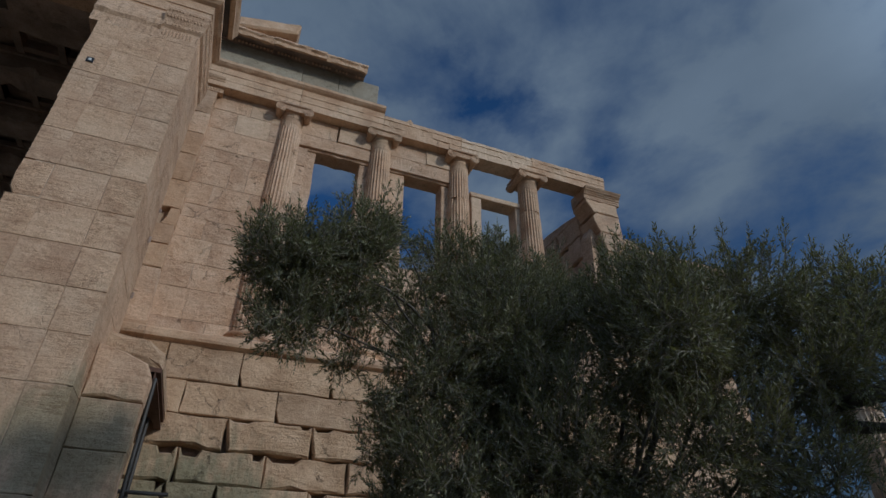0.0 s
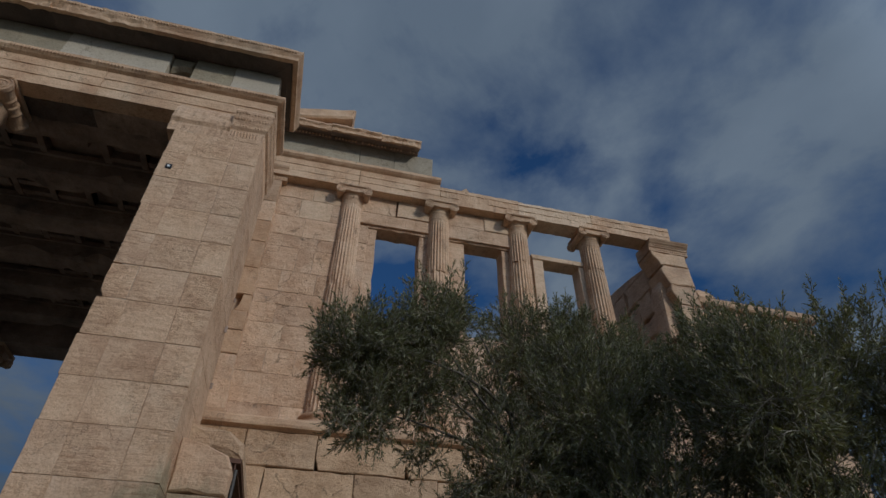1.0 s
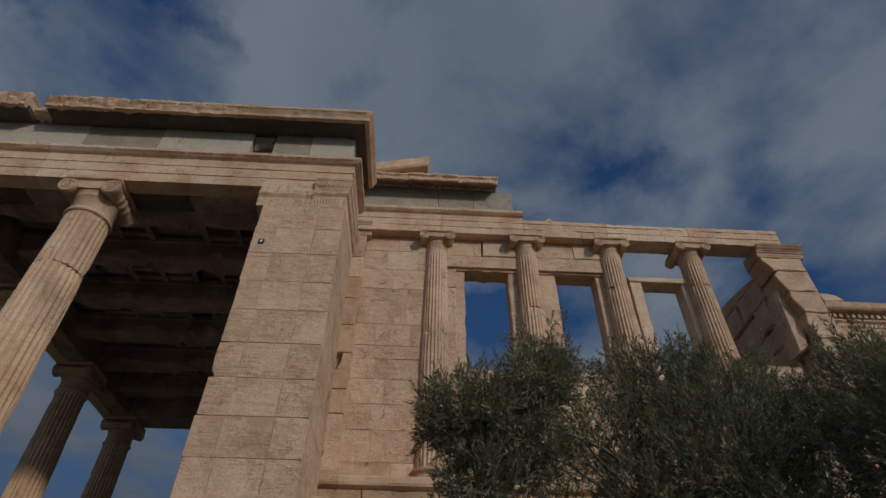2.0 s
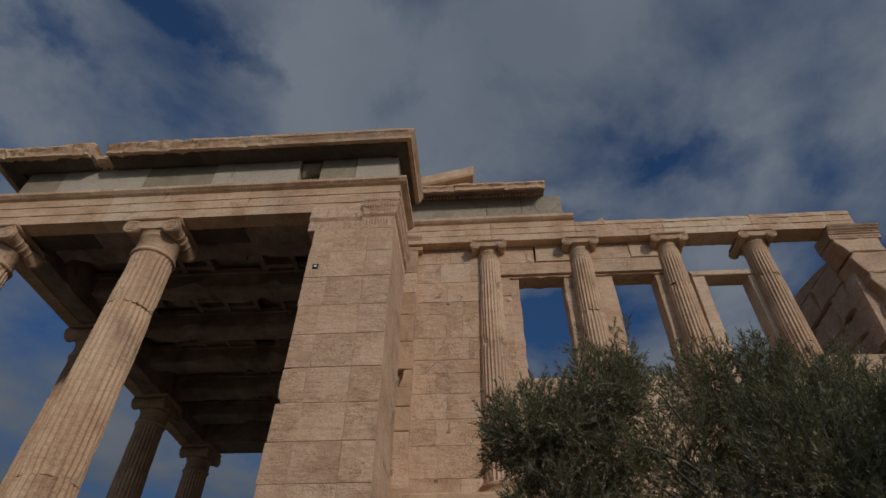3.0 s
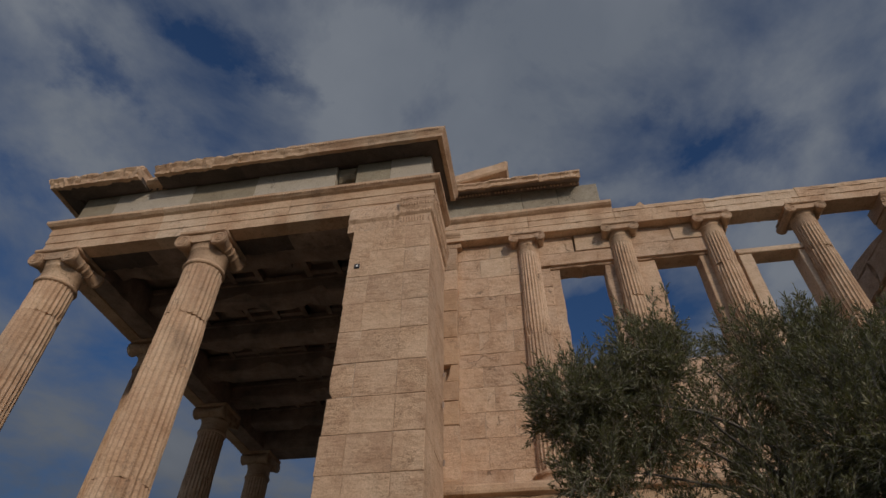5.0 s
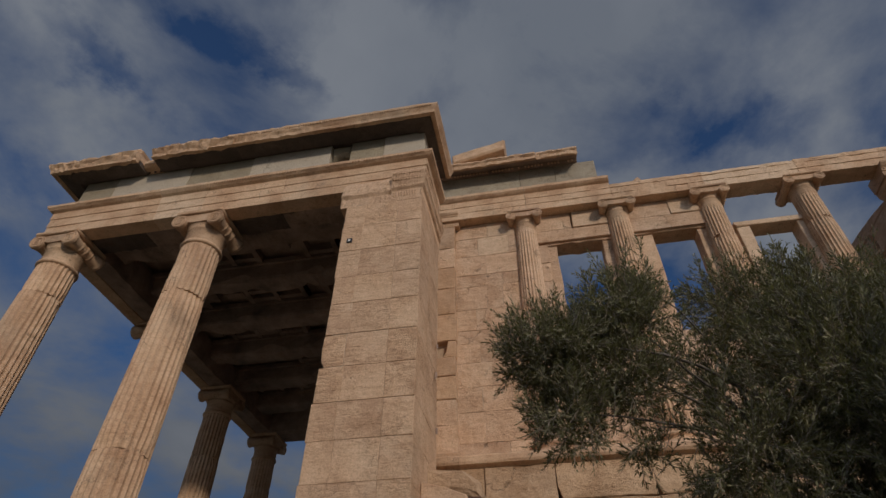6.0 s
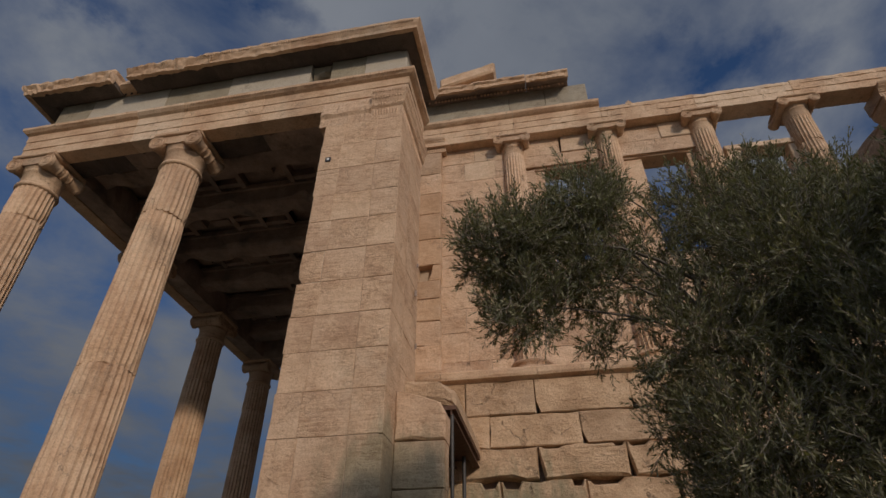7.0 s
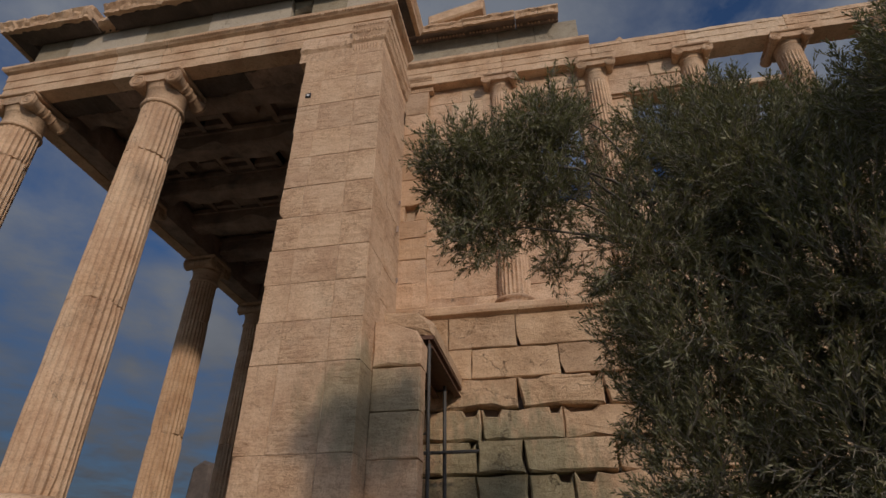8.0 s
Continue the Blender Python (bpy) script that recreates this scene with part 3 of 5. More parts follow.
BASE_COURSES = [
    (5.10, 5.68, [-1.75, -0.62, 0.54, 2.05, 3.4, 4.7, 6.1, 7.4, 8.6, 9.4], []),
    (4.58, 5.10, [-1.75, -0.23, 1.21, 2.62, 4.0, 5.4, 6.8, 8.1, 9.4], []),
    (4.08, 4.58, [-1.75, -0.98, 0.51, 1.85, 3.2, 4.6, 6.0, 7.3, 8.5, 9.4], [(0.46, 0.90, 0.05), (1.66, 2.2, 0.06)]),
    (3.575, 4.08, [-1.75, -0.11, 1.18, 2.5, 3.9, 5.2, 6.6, 8.0, 9.4], [(-0.40, 0.22, 0.11), (0.98, 1.75, 0.10)]),
    (3.09, 3.575, [-1.75, -0.7, -0.16, 0.55, 1.9, 3.3, 4.7, 6.0, 7.4, 9.4], [(-0.30, -0.04, 0.15), (0.32, 0.86, 0.12), (1.7, 2.2, 0.09)]),
    (2.55, 3.09, [-1.75, -0.2, 0.58, 1.25, 2.6, 4.0, 5.4, 6.8, 8.1, 9.4], [(1.0, 1.58, 0.14)]),
    (2.0, 2.55, [-1.75, -0.6, 0.7, 2.0, 3.4, 4.8, 6.1, 7.5, 9.4], []),
    (1.3, 2.0, [-1.75, -0.3, 1.3, 2.7, 4.1, 5.5, 6.9, 8.2, 9.4], []),
    (0.5, 1.3, [-1.75, -0.4, 1.1, 2.5, 3.9, 5.2, 6.6, 8.0, 9.4], []),
    (-0.2, 0.5, [-1.75, -0.2, 1.3, 2.7, 4.1, 5.5, 6.9, 8.2, 9.4], []),
]
for ci, (z0, z1, us, cuts) in enumerate(BASE_COURSES):
    for u0, u1 in zip(us, us[1:]):
        here = [(max(a, u0 + 0.03), min(b, u1 - 0.03), d) for a, b, d in cuts if min(b, u1 - 0.03) - max(a, u0 + 0.03) > 0.08]
        out = notched(u0, u1, z0, z1, here)
        # some blocks have lost a lower corner at the upright joint
        if ci in (0, 1) and 0.3 < u0 < 3:
            out[0] = (u0 + 0.004, z0 + 0.2); out.insert(1, (u0 + 0.07, z0 + 0.004))
        if ci in (2, 3, 4) and -0.2 < u0 < 2.2 and (ci, u0) not in ((4, -0.16), (3, 1.18)):
            out[0] = (u0 + 0.004, z1 - 0.13); out.insert(1, (u0 + 0.03 + 0.05 * rng.random(), z0 + 0.06)); out.insert(2, (u0 + 0.08, z0 + 0.004))
        slab(out, 10.34 + 0.02 * ci * rng.uniform(-1, 1) * 0.6 + (0.02 if ci % 2 else 0), 0.34, BASE, wall_west, edge=0.026 if ci > 1 else 0.012, jit=0.012 if ci else 0.005, bulge=0.02 if ci > 1 else 0.0, rag=0.034 if ci > 1 else 0.01)

# the ledge on which the engaged columns stand
for k, (u0, u1) in enumerate([(-1.75, -1.02), (-1.02, 0.62), (0.62, 2.4), (2.4, 4.2), (4.2, 6.1), (6.1, 7.9), (7.9, 9.6)]):
    moulding([(11.3, 5.68), (10.36, 5.68), (10.33, 5.70), (10.24, 5.72), (10.22, 5.76), (10.22, 5.84), (10.27, 5.86), (10.30, 5.90), (10.66, 5.92), (11.3, 5.92)], u0 + 0.003, u1 - 0.003, ORANGE if k == 0 else MARBLE, wall_west, "ledge_block", steps=6, rough=0.012, seed=k + 3)

# bay beside the side porch: irregular ashlar
ZB = [5.92, 6.36, 6.97, 7.50, 8.04, 8.50, 8.82, 9.36, 9.99, 10.33, 10.90, 11.47, 11.93]
BAY0 = [[-1.17, -0.2, 0.6], [-1.17, -0.62, 0.6], [-1.17, -0.66, -0.1, 0.6], [-1.17, -0.45, 0.6], [-1.17, -0.86, -0.66, 0.6], [-1.17, -0.3, 0.6], [-1.17, -0.72, 0.02, 0.6], [-1.17, -0.47, -0.12, 0.6], [-1.17, -0.1, 0.6], [-1.17, -0.45, 0.6], [-1.17, -0.62, 0.1, 0.6], [-1.17, -0.38, 0.6]]
bay0_pick = lambda u, z: PALE if (u, round(z, 2)) in ((-0.62, 10.9), (-0.38, 11.47)) else WALL
courses(wall_west, ZB, BAY0, 10.915, 0.24, bay0_pick, jitter=0.004, jit=0.004, edge=0.003, rag=0.006)

# walls of the window bays, lintel courses and what is left of them
ZW = [5.92, 6.52, 7.12, 7.72, 8.3]
for x0, x1 in ((0.6, 2.7), (2.7, 4.76), (4.76, 6.76), (6.76, 8.4)):
    m1, m2 = x0 + 0.75, x0 + 1.25
    courses(wall_west, ZW, [[x0, m1, x1], [x0, m2, x1], [x0, m1, x1], [x0, m2, x1]], 10.91, 0.54, WALL, edge=0.005, rag=0.006)
ZJ = [8.3, 8.84, 9.38, 9.92, 10.46, 11.0]
for x0, x1 in ((0.6, 1.0), (2.46, 2.94), (4.54, 5.0)):
    courses(wall_west, ZJ, [[x0, x1]] * 5, 10.93, 0.52, WALL, jitter=0.01, jit=0.008, edge=0.005, rag=0.008)
courses(wall_west, [8.3, 8.9], [[5.0, 5.14]], 11.02, 0.43, WALL)
courses(wall_west, [8.3, 8.75], [[6.6, 7.4, 8.4]], 11.02, 0.43, WALL, jit=0.03)
# above the two closed windows
slab(rect(0.6, 2.70, 11.06, 11.42), 10.91, 0.54, WALL, wall_west, jit=0.01)
slab([(0.6, 11.42), (1.62, 11.42), (1.62, 11.93), (0.6, 11.93)], 10.92, 0.49, WALL, wall_west, jit=0.01)
slab([(1.64, 11.44), (2.70, 11.43), (2.70, 11.93), (1.66, 11.93)], 10.90, 0.49, PALE, wall_west, jit=0.01)
slab(rect(2.70, 4.76, 11.06, 11.46), 10.91, 0.54, WALL, wall_west, jit=0.01)
slab([(2.70, 11.46), (3.86, 11.46), (3.86, 11.93), (2.70, 11.93)], 10.91, 0.49, WALL, wall_west, jit=0.01)
slab([(3.88, 11.47), (4.76, 11.47), (4.76, 11.93), (3.88, 11.93)], 10.90, 0.49, PALE, wall_west, jit=0.01)


def window_frame(name, x0, x1, o0, o1, mat, free=False):
    w = thing(name, "marble window surround of an open ruined window", "window", "west windows", "structure", (0.5 * (o0 + o1), 11.15, 8.3))
    w["label"] = "free-standing marble window surround open to the sky" if free else "marble window surround of an open ruined window"
    inv = Matrix.Translation((-0.5 * (o0 + o1), -11.15, -8.3))
    for side, (a, b) in (("jamb", (x0, o0)), ("jamb", (o1, x1))):
        ragged = 0.014 if not free else 0.0
        pts = [(a, 8.38), (b, 8.38)]
        inner = []
        for k in range(1, 9):
            z = 8.38 + k * (11.0 - 8.38) / 9
            inner.append((b, z))
        if a == x0:
            pts = [(a, 8.38), (b, 8.38)] + [(b + rng.uniform(-1, 1) * ragged, z) for _, z in inner] + [(b, 11.0), (a, 11.0)]
        else:
            pts = [(a, 8.38), (b, 8.38), (b, 11.0), (a, 11.0)] + [(a + rng.uniform(-1, 1) * ragged, z) for _, z in inner[::-1]]
        slab(pts, 11.02, 0.38, mat, w, "jamb", turn=inv, edge=0.012, jit=0.003)
    lint = [(x0, 11.0)] + [(x0 + (x1 - x0) * k / 8, 11.0 + (0 if free else rng.uniform(-0.012, 0.03))) for k in range(1, 8)] + [(x1, 11.0), (x1 + 0.04, 11.06), (x1 + 0.04, 11.13), (x0 - 0.04, 11.13), (x0 - 0.04, 11.06)]
    slab(lint, 10.98, 0.42, mat, w, "lintel", turn=inv, jit=0.002)
    slab(rect(x0 - 0.03, x1 + 0.03, 8.30, 8.38), 10.97, 0.43, mat, w, "sill", turn=inv)
    return w


window_frame("window_1", 0.98, 2.46, 1.21, 2.24, WALL)
window_frame("window_2", 2.94, 4.56, 3.36, 4.32, MARBLE)
window_frame("window_3", 5.14, 6.60, 5.41, 6.38, PALE, True).location.z -= 0.1


# the corner antae of the west front
def carved_cap(parent, x0, x1, y, z0, z1, mat, depth=0.5):
    h = z1 - z0
    prof = [(y + depth, z0), (y, z0), (y, z0 + h * 0.36), (y - 0.03, z0 + h * 0.42), (y - 0.03, z0 + h * 0.5), (y - 0.05, z0 + h * 0.62), (y - 0.10, z0 + h * 0.74), (y - 0.10, z0 + h * 0.8), (y - 0.13, z0 + h * 0.88), (y - 0.15, z0 + h), (y + depth, z0 + h)]
    moulding(prof, x0 - 0.02, x1 + 0.1, mat, parent, "anta_capital", "worn carved capital of the anta", steps=6, rough=0.008, seed=int(x0 * 10) + 40)
    ovals(parent, x0, x1 + 0.06, y - 0.045, z0 + h * 0.57, 0.055, 0.04, h * 0.16, mat)
    ovals(parent, x0, x1 + 0.06, y - 0.0, z0 + h * 0.2, 0.06, 0.04, h * 0.2, mat, name="palmette_band")
    ovals(parent, x0, x1 + 0.08, y - 0.10, z0 + h * 0.84, 0.05, 0.036, h * 0.1, mat)


anta_n = thing("anta", "ochre-stained marble corner anta with a square beam hole", "anta", "west front antae", "structure")
ZN = [5.92, 6.12, 6.66, 7.2, 7.7, 8.14, 8.52, 9.2, 9.9, 10.5, 11.1, 11.8]
for z0, z1 in zip(ZN, ZN[1:]):
    if abs(z0 - 8.14) < 0.01:
        slab([(-1.75, z0), (-1.62, z0), (-1.62, z1), (-1.75, z1)], 10.76, 0.5, ORANGE, anta_n)
        slab([(-1.42, z0), (-1.15, z0), (-1.15, z1), (-1.32, z1), (-1.36, z0 + 0.14)], 10.76, 0.5, ORANGE, anta_n)
        # dark back of the beam hole, standing in for its shade
        slab([(-1.75, z0), (-1.14, z0), (-1.14, z1), (-1.75, z1)], 11.18, 0.1, DARKSTONE, anta_n)
    else:
        wide = 0.1 if z0 < 6 else (0.04 if z0 < 6.2 else 0)
        slab(rect(-1.75, -1.15 + rng.uniform(-0.012, 0.012) + wide * 0.6, z0, z1), 10.75 - wide, 0.5, ORANGE if rng.random() < 0.75 else WALL, anta_n, jit=0.008, rag=0.012)
carved_cap(anta_n, -1.75, -1.15, 10.74, 11.8, 12.16, MARBLE)

anta_s = thing("anta", "broken marble corner anta with a carved capital against the sky", "anta", "west front antae", "structure")
for pts in ([(8.42, 5.92), (9.46, 5.92), (9.45, 6.9), (8.42, 6.9)], [(8.45, 6.9), (9.45, 6.9), (9.45, 7.9), (8.45, 7.9)],
            [(8.5, 7.9), (9.45, 7.9), (9.45, 8.6), (8.6, 8.6)], [(8.7, 8.6), (9.46, 8.6), (9.46, 9.3), (8.84, 9.3)],
            [(8.9, 9.3), (9.46, 9.3), (9.46, 10.0), (8.86, 10.0), (8.8, 9.7)], [(8.88, 10.0), (9.45, 10.0), (9.45, 10.6), (8.76, 10.6), (8.7, 10.4), (8.8, 10.2)],
            [(8.74, 10.6), (9.44, 10.6), (9.44, 11.2), (8.70, 11.2), (8.56, 11.05), (8.62, 10.8)],
            [(8.62, 11.2), (9.44, 11.2), (9.44, 11.62), (8.42, 11.62), (8.43, 11.5), (8.55, 11.36)]):
    slab(pts, 10.72, 0.62, MARBLE, anta_s, jit=0.012, edge=0.02, rag=0.03)
slab([(8.50, 9.1), (8.8, 9.2), (8.98, 10.2), (8.92, 10.9), (8.72, 11.1), (8.52, 10.6)], 10.95, 0.4, WALL, anta_s, edge=0.05, jit=0.03)
carved_cap(anta_s, 8.40, 9.42, 10.72, 11.62, 11.95, MARBLE, 0.6)

# the south wall seen on its shaded inner side through the open bay
wall_south = thing("wall_south", "ruined ashlar south wall with a stepped broken end", "wall", kind="structure")
ends = [15.5, 15.2, 15.0, 14.8, 14.6, 14.45, 14.2, 14.3, 14.0, 13.95]
z = 0.0
for k in range(10):
    h = 1.14 if k < 9 else 1.4
    us, u = [11.5], 11.5 + (0.7 if k % 2 else 1.1)
    while u < ends[k] - 0.35:
        us.append(u); u += 1.25
    us.append(ends[k])
    courses(wall_south, [z, z + h / 2, z + h], [us, [11.5] + [q + 0.5 for q in us[1:-1]] + [ends[k] - 0.15 * (k % 3)]], 8.72, 0.55, WALL, turn=NORTH, jitter=0.05, jit=0.03, edge=0.04, rag=0.03)
    z += h
slab([(11.5, 11.64), (13.95, 11.64), (13.85, 12.12), (13.2, 12.05), (12.25, 11.9), (11.5, 11.7)], 8.72, 0.6, WALL, wall_south, turn=NORTH, edge=0.04)

# ---- west front: entablature ----
W_ARCH = [(11.45, 11.93), (10.66, 11.93), (10.66, 12.13), (10.647, 12.133), (10.647, 12.32), (10.634, 12.323), (10.634, 12.50), (10.58, 12.53), (10.53, 12.58), (10.53, 12.66), (11.45, 12.66)]
W_LOW = [(11.12, 11.93), (10.66, 11.93), (10.66, 12.13), (10.647, 12.133), (10.647, 12.32), (10.634, 12.323), (10.64, 12.44), (10.78, 12.50), (11.12, 12.50)]
arch_w = thing("architrave", "long weathered marble architrave with three bands on the columns", "architrave", kind="structure")
for k, (u0, u1) in enumerate([(-1.75, 0.62), (0.62, 2.66)]):
    moulding(W_ARCH, u0 + 0.004, u1 - 0.004, MARBLE, arch_w, "architrave_block", steps=14, rough=0.012, seed=k + 20)
for k, (u0, u1) in enumerate([(2.66, 4.74), (4.74, 6.78), (6.78, 9.08)]):
    lift = (0.0, -0.02, 0.0)[k]
    moulding([(d, z + (lift if z > 12.4 else 0)) for d, z in W_LOW], u0 + 0.004, u1 - 0.004, PALE if k == 1 else MARBLE, arch_w, "architrave_block", steps=34, rough=0.017, seed=k + 23)
slab([(3.20, 12.48), (3.48, 12.48), (3.44, 12.62), (3.36, 12.68), (3.26, 12.62)], 10.72, 0.3, MARBLE, arch_w, "loose_stone", edge=0.03, jit=0.02)

frieze_w = thing("frieze", "dark grey limestone frieze slabs above the architrave", "frieze", kind="structure")
for (u0, u1) in ((-1.75, 0.55), (0.55, 1.45), (1.45, 2.48)):
    slab(rect(u0, u1, 12.66, 13.62), 10.82, 0.4, GREY, frieze_w, "frieze_slab", jit=0.006)
cornice_w = thing("cornice", "broken projecting marble cornice pieces on the frieze", "cornice", kind="structure")
for k, (u0, u1, y, top) in enumerate(((-1.72, -0.25, 10.36, 13.92), (-0.25, 1.02, 10.34, 13.90), (1.02, 2.06, 10.36, 13.72))):
    moulding([(y + 0.14, 13.60), (y + 0.10, 13.51), (y + 0.06, 13.47), (y, 13.46), (y - 0.01, 13.56), (y - 0.05, 13.60), (y - 0.04, 13.66), (10.62, top), (11.4, top), (11.4, 13.69), (y + 0.14, 13.69)], u0 + 0.004, u1 - 0.004, MARBLE, cornice_w, "cornice_block", steps=22, rough=0.035, seed=k + 31)
    # underside as its own darker strip, shade under the cornice painted in
    moulding([(11.4, 13.622), (10.76, 13.622), (10.72, 13.655), (y + 0.142, 13.56), (y + 0.142, 13.688), (11.4, 13.688)], u0 + 0.004, u1 - 0.004, DARKSTONE, cornice_w, "soffit", "soffit darkened in colour to deepen its shade", steps=16, rough=0.015, seed=k + 131)
ovals(cornice_w, -1.6, 2.0, 10.70, 13.585, 0.085, 0.06, 0.09, MARBLE, name="dentil_row")
slab([(-1.2, 13.98), (0.0, 14.28), (0.26, 14.38), (0.27, 14.72), (-0.1, 14.70), (-0.6, 14.52), (-1.2, 14.36)], 10.58, 0.6, MARBLE, cornice_w, "loose_cornice_block", edge=0.05, jit=0.03)
slab([(-1.5, 13.9), (0.15, 13.9), (0.12, 14.25), (-0.2, 14.22), (-1.5, 13.96)], 10.75, 0.5, MARBLE, cornice_w, "bedding_block", edge=0.03)

for k, (x, beds, m) in enumerate([(0.54, [9.1, 7.6], WALL), (2.70, [9.85, 7.7], MARBLE), (4.76, [10.55, 9.0, 7.4], MARBLE), (6.76, [10.7, 8.9, 7.3], MARBLE)]):
    lab = ["fluted engaged marble column beside the blind bay", "fluted engaged marble column between two windows", "fluted marble column, chipped, beside an open bay", "fluted marble column standing free against the sky"][k]
    ionic_column(lab, "columns of the west front", (x, 10.97), 5.92, 11.93, 0.315, 0.255, 0.86, 0.76, beds[::-1], m, k + 2, cap_h=0.30, scroll=0.135)

# ---- side porch: anta pier ----
pier = thing("anta_pier", "tall ashlar marble pier with lichen-stained lower courses", "pier", kind="structure")
part("core", box(-2.30, -1.115, 7.236, 8.5, 0.0, 9.1), MORTAR, pier, "sandy joint filling")
ZP = [-0.1, 0.75, 1.75, 2.82, 3.84, 4.39, 4.91, 5.42, 5.94, 6.46, 7.0, 7.51, 8.05, 8.58, 9.08]
for k, (z0, z1) in enumerate(zip(ZP, ZP[1:])):
    lo = z1 < 5.45
    z0 += 0.006 if k in (4, 7, 9, 12) else (0.002 if k in (3, 10) else 0.0)
    worn = 0.008 if k in (3, 4) else 0.003
    left = -2.43 if lo else -2.39 - 0.005 * k * 0.5
    mid = -2.06 if k % 2 else -2.08
    if k in (8,):
        out = [(left, z0 + 0.1), (left + 0.06, z0 + 0.004), (mid, z0 + 0.004), (mid, z1 - 0.004), (left, z1 - 0.004), (left - 0.02, z0 + 0.3)]
        slab(out, 7.23, 0.5, PIER, pier)
    else:
        slab(rect(left + rng.uniform(-0.012, 0.012), mid, z0, z1, 0.0015), 7.226, 0.5, PIER, pier, edge=0.002, jit=0.001, rag=worn)
    slab(rect(mid, -1.47 - 0.004 * (k - 4), z0, z1, 0.0015), 7.225, 0.5, PIER, pier, edge=0.002, jit=0.001, rag=worn)
    r0 = -1.47 - 0.004 * (k - 4)
    # corner stone with its south flank
    slab(rect(r0, -1.045 - 0.0035 * k, z0, z1, 0.002), 7.225, 0.62, PIER, pier, edge=0.006, jit=0.0015, rag=worn)
    slab(rect(7.85, 8.62, z0, z1, 0.004), 1.05 + 0.0035 * k, 0.4, PIER, pier, turn=SOUTH, edge=0.004, jit=0.002)
for y, z, w, h in ((8.44, 6.86, 0.035, 0.09), (8.38, 6.3, 0.05, 0.13), (8.5, 5.48, 0.03, 0.1)):
    slab([(y, z), (y + w, z + 0.02), (y + w * 0.8, z + h), (y + w * 0.2, z + h * 0.9)], 1.036, 0.03, DARKSTONE, pier, "dowel_scar", turn=SOUTH, edge=0.006)
# capital of the pier: a worn part and a carved part
moulding([(7.9, 9.08), (7.235, 9.08), (7.23, 9.28), (7.19, 9.34), (7.20, 9.42), (7.22, 9.52), (7.25, 9.62), (7.30, 9.72), (7.36, 9.82), (7.9, 9.82)], -2.54, -1.64, PIER, pier, "anta_capital", "worn, broken marble capital", steps=20, rough=0.03, seed=71)
CAPP = [(7.9, 9.08), (7.225, 9.08), (7.225, 9.34), (7.19, 9.38), (7.19, 9.44), (7.17, 9.52), (7.15, 9.58), (7.15, 9.62), (7.14, 9.68), (7.14, 9.72), (7.2, 9.82), (7.9, 9.82)]
moulding(CAPP, -1.64, -1.01, PIER, pier, "anta_capital", "carved egg-and-dart capital", steps=4, rough=0.004, mitre1=1.0, seed=72)
moulding([(d - 6.13, z) for d, z in CAPP], 7.14, 8.68, PIER, pier, "anta_capital", "carved egg-and-dart capital", turn=SOUTH, steps=4, rough=0.004, mitre0=1.0, seed=73)
for zc, hh, d in ((9.24, 0.16, 0.0), (9.41, 0.05, 0.036), (9.55, 0.07, 0.062), (9.67, 0.04, 0.085)):
    ovals(pier, -1.62, -1.08 + d, 7.226 - d, zc, 0.048, 0.036, hh, PIER)
    ovals(pier, 7.24 - d, 8.6, 1.096 - d, zc, 0.048, 0.036, hh, PIER, turn=SOUTH)

sign = thing("survey_marker", "small dark square marker with a white dot", "marker", at=(-2.27, 7.22, 8.27))
bm = box(-0.045, 0.045, -0.012, 0.006, -0.045, 0.045)
bmesh.ops.bevel(bm, geom=bm.edges[:], offset=0.004, segments=1, affect="EDGES")
part("plate", bm, BLACK, sign)
part("white_dot", box(-0.018, 0.018, -0.016, -0.011, -0.018, 0.018), SIGNWHITE, sign, "white dot")

# stub of a cross wall against the pier, roofed by a slab on rusty steel
stub = thing("wall_stub", "grey-stained stub of a ruined cross wall against the pier", "wall", kind="structure")
for z0, z1 in ((-0.1, 0.9), (0.9, 1.9), (1.9, 2.82), (2.82, 3.35), (3.35, 3.88)):
    slab(rect(-1.06, -0.45 + rng.uniform(-0.012, 0.012), z0, z1), 7.66, 0.26, PIER, stub, edge=0.016, jit=0.008, rag=0.012)
slab([(-1.06, 3.885), (-0.45, 3.885), (-0.44, 4.2), (-0.5, 4.34), (-0.75, 4.42), (-1.06, 4.5)], 7.665, 0.3, PIER, stub, edge=0.018, jit=0.01, rag=0.015)
slab([(-1.2, 4.46), (-0.38, 4.46), (-0.40, 4.66), (-0.62, 4.82), (-1.2, 4.86)], 8.10, 2.3, BASE, stub, "cover_slab", "rough broken covering slab", edge=0.05, jit=0.02, rag=0.05)
beam = thing("steel_prop_frame", "rusty steel plate and beams under the cover slab", "steel frame")
part("plate", box(-1.1, -0.4, 8.12, 10.34, 4.40, 4.455), RUST, beam)
for x in (-0.82, -0.46):
    bm = box(x - 0.05, x + 0.05, 8.13, 10.33, 4.28, 4.30)
    bmesh.ops.create_cube(bm, size=1, matrix=Matrix.Translation((x, 9.23, 4.35)) @ Matrix.Diagonal((0.014, 2.2, 0.11, 1)))
    part("beam", bm, RUST, beam)


def tube(points, r, seg=10):
    bm = bmesh.new()
    for a, b in zip(points, points[1:]):
        a, b = Vector(a), Vector(b)
        m = Matrix.Translation((a + b) / 2) @ (b - a).to_track_quat("Z", "Y").to_matrix().to_4x4()
        bmesh.ops.create_cone(bm, cap_ends=True, segments=seg, radius1=r, radius2=r, depth=(b - a).length, matrix=m)
    return bm


